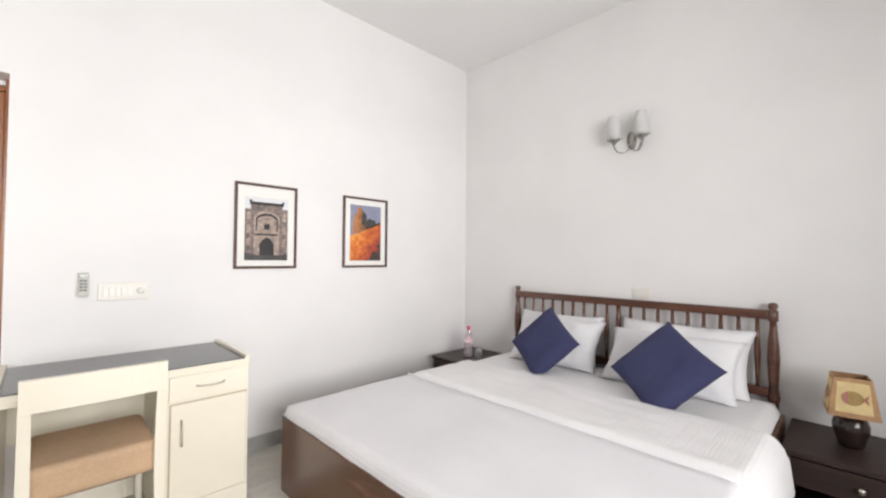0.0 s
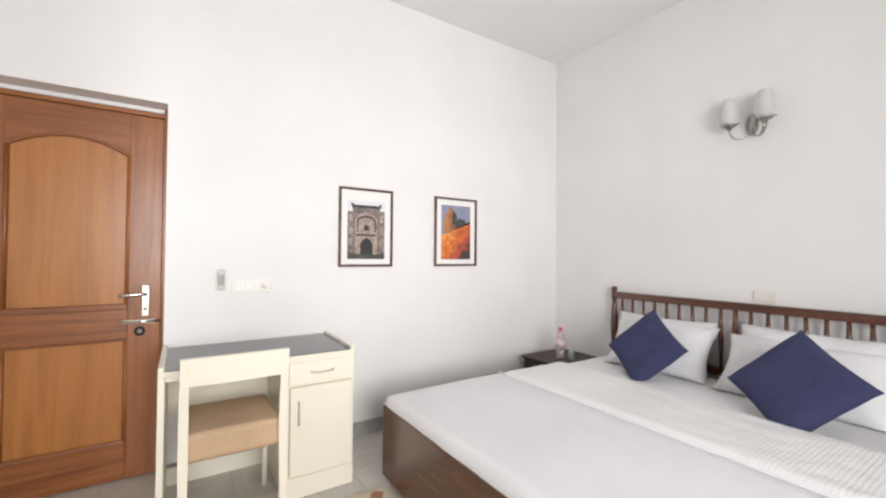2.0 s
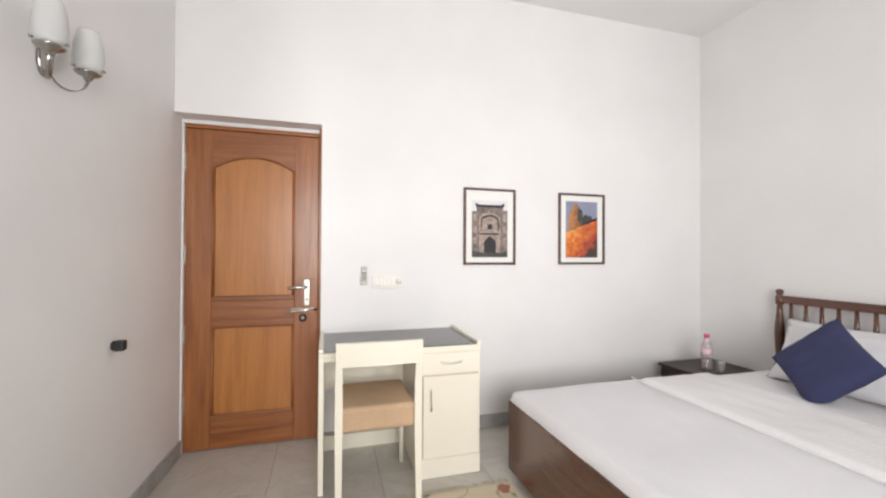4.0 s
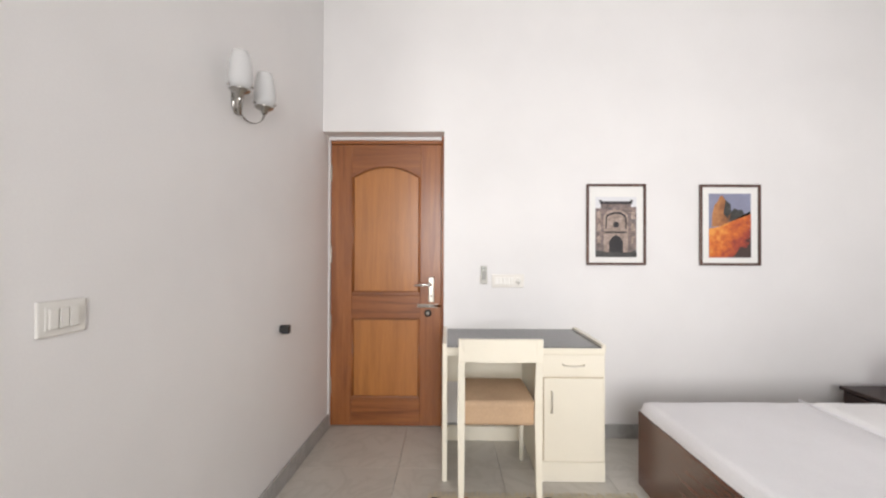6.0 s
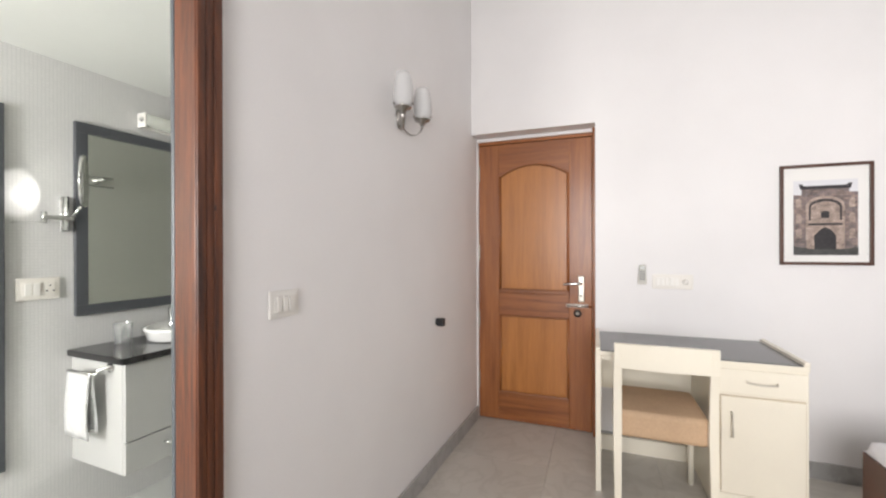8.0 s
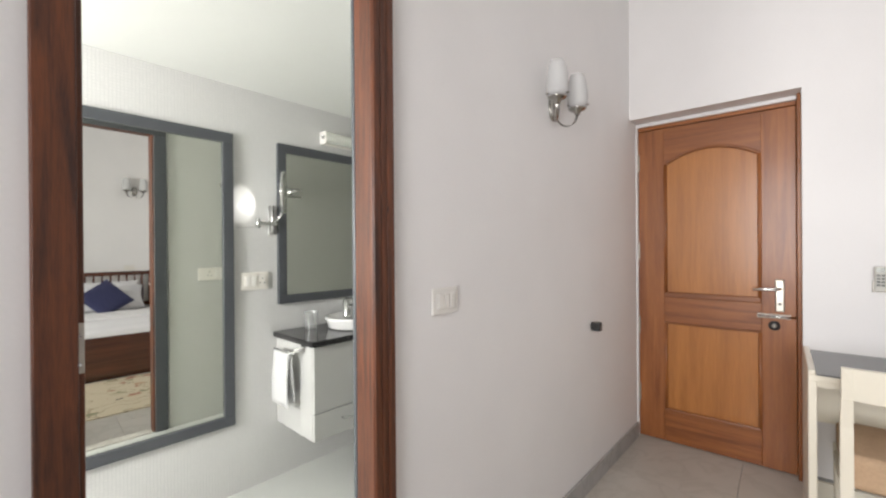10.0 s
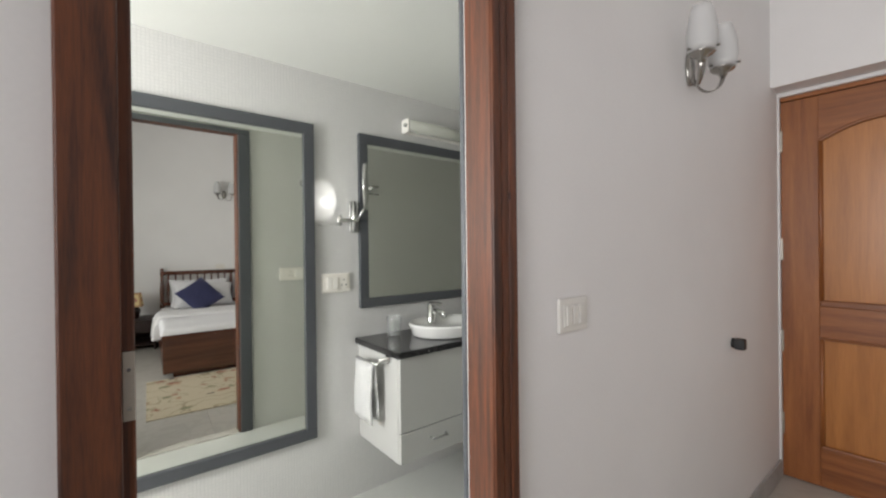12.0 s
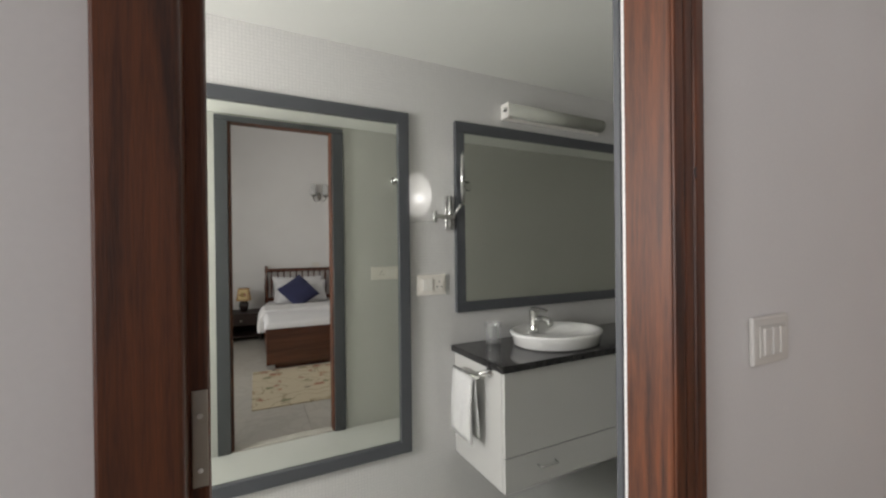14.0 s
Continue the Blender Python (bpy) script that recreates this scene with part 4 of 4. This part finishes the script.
def ruin_print(x, z):
    w, h = 0.42, 0.562
    p = picture((x, 0, z), w, h, "framed print of a sunlit ruin on orange rock")
    a, b, c, d = -0.145, 0.145, 0.055, 0.50
    layer(p, "sky", [(a, c), (b, c), (b, d), (a, d)], M_SKY_B, 0)
    layer(p, "tree", [(-0.03, 0.33), (0.03, 0.40), (0.06, 0.385), (0.085, 0.39), (0.10, 0.36), (0.09, 0.335), (0.145, 0.35), (0.145, 0.38), (0.135, 0.375), (0.12, 0.33), (0.0, 0.30)], M_TREE, 1)
    layer(p, "tower", [(-0.125, 0.27), (-0.12, 0.36), (-0.105, 0.42), (-0.085, 0.44), (-0.07, 0.48), (-0.05, 0.485), (-0.03, 0.455), (-0.005, 0.43), (0.005, 0.38), (0.0, 0.32), (-0.02, 0.28)], M_OCHRE, 2)
    layer(p, "tower_shade", [(-0.03, 0.45), (-0.05, 0.484), (-0.028, 0.455), (0.005, 0.425), (0.008, 0.375), (-0.015, 0.33), (-0.045, 0.36)], M_TREE, 3)
    layer(p, "rock", [(a, c), (b, c), (b, 0.36), (0.11, 0.345), (0.06, 0.325), (-0.01, 0.30), (-0.06, 0.275), (a, 0.255)], M_ORANGE, 4)
    layer(p, "scrub", [(0.02, c), (b, c), (b, 0.17), (0.11, 0.12), (0.07, 0.13), (0.045, 0.09)], M_OCHRE, 5)

gateway_print(2.055, 1.204)
ruin_print(2.843, 1.204)


# ---- wall lights ----
def curved_band(start, end, drop, w0, w1, thick):
    """A flat metal band that swings down from start and up to end, widening on its way."""
    bm = bmesh.new()
    a, b = Vector(start), Vector(end)
    flat = Vector((b.x - a.x, b.y - a.y, 0)).normalized()
    side = Vector((-flat.y, flat.x, 0))
    n, pts = 18, []
    for k in range(n + 1):
        u = k / n
        ang = math.pi * u
        p = a.lerp(b, 0.5 - 0.5 * math.cos(ang))
        p.z -= drop * math.sin(ang)
        pts.append(p)
    rings = []
    for k, p in enumerate(pts):
        t = (pts[min(k + 1, n)] - pts[max(k - 1, 0)]).normalized()
        up = side.cross(t)
        w = w0 + (w1 - w0) * (k / n) ** 1.5
        rings.append([bm.verts.new(p + side * (w * e) + up * (thick * f)) for e, f in ((-1, -1), (1, -1), (1, 1), (-1, 1))])
    for ra, rb in zip(rings, rings[1:]):
        for q in range(4):
            bm.faces.new((ra[q], ra[(q + 1) % 4], rb[(q + 1) % 4], rb[q]))
    bm.faces.new(rings[0])
    bm.faces.new(rings[-1])
    return bm


def wall_sconce(at, rz, size, half, label, base=SQUARE):
    # wall plane is local y = 0, room is at -y
    s = thing("wall_sconce", at, label, "wall lamp", "twin wall sconces", rz, base)
    part("backplate", lathe([(0.050, 0), (0.050, 0.008), (0.044, 0.014), (0.020, 0.018), (0.0, 0.018)], 28, pose(0, -0.001, 0, 90) @ Matrix.Diagonal((0.72, 1.35, 1, 1))), M_NICKEL, s, "oval nickel backplate", True)
    for sx in (-1, 1):
        part("arm", curved_band((sx * 0.010, -0.018, -0.030), (sx * half, -0.088, -0.022), 0.066, 0.004, 0.014, 0.0016), M_NICKEL, s, "flat curved nickel arm", True)
        cup = part("holder", lathe([(0.010, -0.030), (0.015, -0.024), (0.018, -0.014), (0.040, -0.003), (0.046, 0.004), (0.044, 0.006), (0.0, 0.004)], 24, pose(sx * half, -0.088, 0.0)), M_NICKEL, s, "flared nickel cup", True)
        part("shade", lathe([(0.030, 0.007), (0.046, 0.009), (0.050, 0.030), (0.052, 0.065), (0.049, 0.110), (0.042, 0.150), (0.034, 0.178), (0.031, 0.178), (0.039, 0.148), (0.046, 0.108), (0.049, 0.065), (0.047, 0.030), (0.042, 0.013), (0.0, 0.012)], 28, pose(sx * half, -0.088, 0.0)), M_FROST, s, "white frosted glass tulip shade", True)
        for a in (30, 150, 270):
            part("thumb_screw", lathe([(0.003, 0), (0.003, 0.006), (0.006, 0.008), (0.006, 0.013), (0, 0.015)], 10, pose(sx * half, -0.088, 0.014, 0, 0, a) @ pose(0.046, 0, 0, 0, 90)), M_NICKEL, cup, "", True)
    s.scale = (size, size, size)
    return s

wall_sconce((XE, -1.648, 2.162), -90, 1.0, 0.098, "chrome twin-arm wall light with frosted shades, switched off")
wall_sconce((0, -1.098, 1.945), 90, 0.90, 0.112, "chrome twin-arm wall light with frosted shades, switched off", WEST)


# ---- switches ----
def switch_plate(name, at, rz, w, h, rockers, socket, label, material=M_PLASTIC, rocker=M_PLASTIC_W, base=SQUARE):
    # local y = 0 is the wall
    s = thing(name, at, label, "switch", "", rz, base)
    part("plate", box(-w / 2, w / 2, -0.010, -0.001, -h / 2, h / 2, 0.004), material, s)
    part("surround", box(-w / 2 + 0.016, w / 2 - 0.016, -0.013, -0.0102, -h / 2 + 0.016, h / 2 - 0.016, 0.001), material, s)
    x = -w / 2 + 0.022
    for k in range(rockers):
        part("rocker", box(x, x + 0.022, -0.018, -0.0132, -h * 0.28, h * 0.28, 0.002), rocker, s, "white rocker switch")
        x += 0.026
    if socket:
        for dx, dz in ((0.0, 0.012), (-0.011, -0.010), (0.011, -0.010)):
            part("socket_hole", lathe([(0.0032, 0), (0.0032, 0.001)], 8, pose(x + 0.028 + dx, -0.0131, dz, 90)), M_BLACK, s)
    return s

switch_plate("switch_board", (1.305, 0, 1.09), 0, 0.225, 0.092, 5, False, "ivory plastic switch board on the white wall")
part("regulator_knob", lathe([(0.018, 0), (0.016, 0.014), (0, 0.014)], 18, pose(0.07, -0.013, 0, 90)), M_PLASTIC_W, bpy.data.objects["switch_board"], "", True)
switch_plate("light_switch", (0, -1.853, 1.129), 90, 0.122, 0.086, 3, False, "ivory three-gang light switch on the wall", M_IVORY_OLD, M_IVORY_OLD, WEST)
switch_plate("wall_socket", (XE, -1.715, 1.048), -90, 0.12, 0.075, 0, False, "ivory blank socket plate above the headboard")
switch_plate("bathroom_switch", (BX, -1.969, 1.143), 90, 0.136, 0.088, 2, True, "ivory switch and socket plate on mosaic tile", base=WEST)
switch_plate("bathroom_switch_board", (-0.062, -1.80, 1.130), -90, 0.20, 0.088, 3, True, "ivory switch board on the glazed bathroom wall", base=WEST)

remote = thing("remote_control", (1.135, 0, 1.07), "grey remote control in a wall holder", "remote")
part("holder", box(-0.026, 0.026, -0.022, -0.001, 0.0, 0.055, 0.003), M_PLASTIC, remote)
body = part("body", box(-0.021, 0.021, -0.032, -0.0225, 0.004, 0.125, 0.004), plain("grey_plastic", (0.50, 0.49, 0.44), 0.4), remote)
part("display", box(-0.014, 0.014, -0.0335, -0.0322, 0.098, 0.117), plain("grey_display", (0.30, 0.32, 0.28), 0.2), body)
for i in range(4):
    for j in range(2):
        part("button", box(-0.014 + j * 0.016, -0.002 + j * 0.016, -0.0345, -0.0322, 0.03 + i * 0.016, 0.039 + i * 0.016, 0.001), plain("dark_button", (0.12, 0.12, 0.12), 0.5), body)

stop = thing("door_stop", (0, -0.645, 0.868), "black rubber door stop on the wall", "door stop", base=WEST)
part("base", lathe([(0.022, 0), (0.022, 0.006), (0.014, 0.010), (0.0, 0.010)], 16, pose(0.001, 0, 0, 0, 90)), M_BLACK, stop, "", True)
part("buffer", box(0.010, 0.050, -0.022, 0.018, -0.024, 0.022, 0.006), M_BLACK, stop)


# ---- bathroom fittings ----
van = thing("vanity_unit", (BX, -1.859, 0.408), "wall-hung white lacquered vanity unit", "vanity", base=WEST)
part("carcass", box(0.001, 0.352, 0.0, 1.2, 0.0, 0.440, 0.002), M_LACQUER, van)
up = part("front_panel", box(0.3525, 0.370, 0.001, 1.2, 0.130, 0.437, 0.002), M_LACQUER, van)
dr = part("drawer", box(0.3525, 0.370, 0.001, 1.2, 0.002, 0.126, 0.002), M_LACQUER, van)
part("drawer_handle", tube([(0.370, 0.150, 0.074), (0.390, 0.155, 0.074), (0.390, 0.230, 0.074), (0.370, 0.235, 0.074)], 0.005), M_CHROME, dr, "chrome bar handle", True)
ctr = thing("vanity_counter", (BX, -1.859, 0.849), "polished black granite counter on the vanity", "counter", base=WEST)
part("slab", box(0.001, 0.386, -0.018, 1.22, 0.0, 0.027, 0.004), M_GRANITE, ctr)

basin = thing("wash_basin", (-0.970, -1.455, 0.877), "white ceramic oval basin set on black granite", "basin", base=WEST)
part("bowl", lathe([(0.182, 0), (0.192, 0.006), (0.198, 0.040), (0.206, 0.050), (0.206, 0.057), (0.194, 0.060), (0.178, 0.046), (0.13, 0.02), (0.0, 0.012)], 40, Matrix.Diagonal((0.82, 1.06, 1, 1))), M_CERAMIC, basin, "", True)
tap = thing("basin_tap", (-1.085, -1.485, 0.905), "chrome single-lever basin mixer tap", "tap", base=WEST)
part("body", lathe([(0.024, 0), (0.022, 0.01), (0.020, 0.10), (0.0, 0.10)], 18), M_CHROME, tap, "", True)
part("spout", tube([(0.0, 0, 0.06), (0.05, 0, 0.072), (0.10, 0, 0.066), (0.115, 0, 0.050)], 0.013), M_CHROME, tap, "", True)
part("lever", box(-0.01, 0.085, -0.012, 0.012, 0.101, 0.115, 0.004), M_CHROME, tap)
tumbler((-1.095, -1.704, 0.8765), 0.037, 0.090, "ribbed clear glass tumbler on the granite counter", True, WEST)

ring = thing("towel_ring", (-0.935, -1.859, 0.812), "chrome towel rail on the vanity side", "towel rail", base=WEST)
part("mount", lathe([(0.020, 0), (0.020, 0.008), (0.010, 0.014), (0.008, 0.05)], 16, pose(0.05, -0.001, 0.018, 90)), M_CHROME, ring, "", True)
part("bar", tube([(0.05, -0.048, 0.018), (0.05, -0.055, 0.002), (-0.02, -0.055, 0.0), (-0.14, -0.055, 0.0)], 0.006), M_CHROME, ring, "", True)

towel = thing("hand_towel", (-0.995, -1.914, 0.536), "white terry hand towel hung on the chrome rail", "towel", base=WEST)
tw = bmesh.new()
rows = []
for k in range(22):
    u = k / 21
    if u < 0.48:
        y, z = -0.013 - 0.004 * math.sin(u * 9), 0.02 + 0.245 * u / 0.48
    elif u < 0.56:
        a = math.pi * (u - 0.48) / 0.08
        y, z = -0.013 * math.cos(a), 0.265 + 0.012 * math.sin(a)
    else:
        y, z = 0.014 + 0.006 * math.sin(u * 8), 0.265 - 0.225 * (u - 0.56) / 0.44
    rows.append([tw.verts.new((-0.08 + 0.16 * j / 10, y + 0.004 * math.sin(j * 1.1 + k * 0.15) * (1 - abs(u - 0.52)), z)) for j in range(11)])
for a, b in zip(rows, rows[1:]):
    for j in range(10):
        tw.faces.new((a[j], a[j + 1], b[j + 1], b[j]))
bmesh.ops.recalc_face_normals(tw, faces=tw.faces)
bmesh.ops.solidify(tw, geom=list(tw.faces), thickness=0.006)
part("cloth", tw, M_TOWEL, towel, "", True)

shave = thing("shaving_mirror", (BX, -1.886, 1.436), "round chrome shaving mirror on a folding arm", "mirror", base=WEST)
part("cord", tube([(0.03, -0.055, -0.02), (0.015, -0.10, -0.026), (0.004, -0.165, -0.03)], 0.0012, 6), M_CHROME, shave, "thin wire", True)
part("wall_plate", box(0.001, 0.014, -0.016, 0.013, -0.060, 0.085, 0.003), M_CHROME, shave)
part("pivot_bar", tube([(0.026, -0.001, -0.055), (0.026, -0.001, 0.085)], 0.009), M_CHROME, shave, "", True)
part("arm", box(0.020, 0.038, -0.075, 0.020, -0.014, 0.004, 0.002), M_CHROME, shave)
part("elbow", tube([(0.028, -0.074, -0.030), (0.028, -0.074, 0.018)], 0.010), M_CHROME, shave, "", True)
part("fore_arm", tube([(0.03, 0.014, -0.005), (0.05, 0.020, 0.02), (0.075, 0.026, 0.045)], 0.006), M_CHROME, shave, "", True)
DISC = pose(0.085, 0.030, 0.15, 0, 0, -32) @ pose(0, 0, 0, 90) @ Matrix.Diagonal((1.2, 1.2, 1, 1))
rimm = part("rim", lathe([(0.0, -0.008), (0.088, -0.008), (0.094, 0.0), (0.088, 0.006), (0.084, 0.004), (0.0, 0.001)], 36, DISC), M_CHROME, shave, "", True)
part("glass", lathe([(0.082, 0.0045), (0.0, 0.0035)], 36, DISC), M_MIRROR, rimm, "round mirror glass", True)

tl = thing("mirror_light", (BX, -1.598, 1.896), "frosted tube light with white end cap above the mirror", "wall lamp", base=WEST)
part("backplate", box(0.001, 0.018, 0.0, 0.62, -0.005, 0.065, 0.002), M_PLASTIC_W, tl)
part("end_cap", box(0.018, 0.06, 0.0, 0.008, -0.005, 0.065, 0.002), M_PLASTIC_W, tl, "white end cap")
part("screw_knob", lathe([(0.010, 0), (0.012, 0.008), (0.006, 0.016), (0.0, 0.018)], 12, pose(0.045, 0.0, 0.03, 90)), M_CHROME, tl, "", True)
part("glass_cover", lathe([(0.032, 0), (0.032, 0.60)], 22, pose(0.042, 0.01, 0.032, -90)), plain("grey_frosted_glass", (0.42, 0.43, 0.38), 0.25), tl, "grey frosted glass cover", True)

rack = thing("towel_rack", (-0.062, -1.73, 1.745), "chrome towel rack on the glazed bathroom wall", "towel rack", base=WEST)
part("rosette", lathe([(0.026, 0), (0.026, 0.01), (0.014, 0.016), (0.012, 0.10)], 18, pose(-0.001, 0, 0.02, 0, -90)), M_CHROME, rack, "", True)
part("rosette", lathe([(0.026, 0), (0.026, 0.01), (0.014, 0.016), (0.012, 0.10)], 18, pose(-0.001, 0.5, 0.02, 0, -90)), M_CHROME, rack, "", True)
for dx, dz in ((-0.10, 0.03), (-0.07, 0.03), (-0.10, -0.03)):
    part("rail", tube([(dx, -0.02, dz), (dx, 0.55, dz)], 0.007), M_CHROME, rack, "", True)
part("bracket", box(-0.105, -0.095, -0.005, 0.005, -0.06, 0.035, 0.002), M_CHROME, rack)

# small added spot lamp stands in for daylight thrown back by the round shaving mirror
glint = bpy.data.lights.new("mirror_glint_spot", "SPOT")
glint.energy, glint.spot_size, glint.spot_blend, glint.shadow_soft_size, glint.color = 1.4, radians(54), 0.35, 0.004, (1, 0.99, 0.95)
gl = new("mirror_glint_spot", glint)
gl.matrix_world = WEST @ look((BX + 0.18, -1.942, 1.532), (BX, -2.020, 1.522)) @ Matrix.Diagonal((0.68, 1, 1, 1))

# ---- windows out of view ----
def window(name, x0, x1, y, z0, z1, cols, label, base=SQUARE):
    w = structure(name, box(x0, x1, y - 0.03, y + 0.03, z0, z0 + 0.05, 0.003), M_CREAM, label, None, base)
    part("frame_bar", box(x0, x1, y - 0.03, y + 0.03, z1 - 0.05, z1, 0.003), M_CREAM, w)
    for k in range(cols + 1):
        x = x0 + (x1 - x0 - 0.05) * k / cols
        part("frame_bar", box(x, x + 0.05, y - 0.025, y + 0.025, z0 + 0.051, z1 - 0.051, 0.003), M_CREAM, w)
    for k in range(cols):
        a = x0 + (x1 - x0 - 0.05) * k / cols + 0.052
        b = x0 + (x1 - x0 - 0.05) * (k + 1) / cols - 0.002
        pane = part("pane", box(a, b, y - 0.003, y + 0.003, z0 + 0.052, z1 - 0.052), M_PANE, w)
        pane.visible_shadow = False

window("window_1", 0.35, 2.35, YS - 0.06, 0.8, 2.4, 3, "white framed bedroom window")
window("window_2", -0.78, -0.22, BS - 0.05, 1.0, 2.0, 1, "white framed bathroom window", WEST)
structure("ground", box(-60, 60, -80, -4.85, -0.6, -0.4), plain("outside_ground", (0.2, 0.2, 0.17), 0.9), "plain ground outside the windows")

# ---- floor slabs ----
slab = finish(box(0.0008, 0.6092, 0.0008, 0.6092, -0.012, 0.0, 0.0006, None, 1), "slab", M_FLOOR)
cut_slab = finish(box(0.0008, 0.1992, 0.0008, 0.6092, -0.012, 0.0, 0.0006, None, 1), "slab", M_FLOOR)
for i in range(-1, 7):
    for j in range(8):
        s = new("slab", slab if i >= 0 else cut_slab)
        s.parent = floor
        s.matrix_world = pose(i * 0.61 - 0.02 if i >= 0 else -0.22, -j * 0.61 - 0.42, 0)
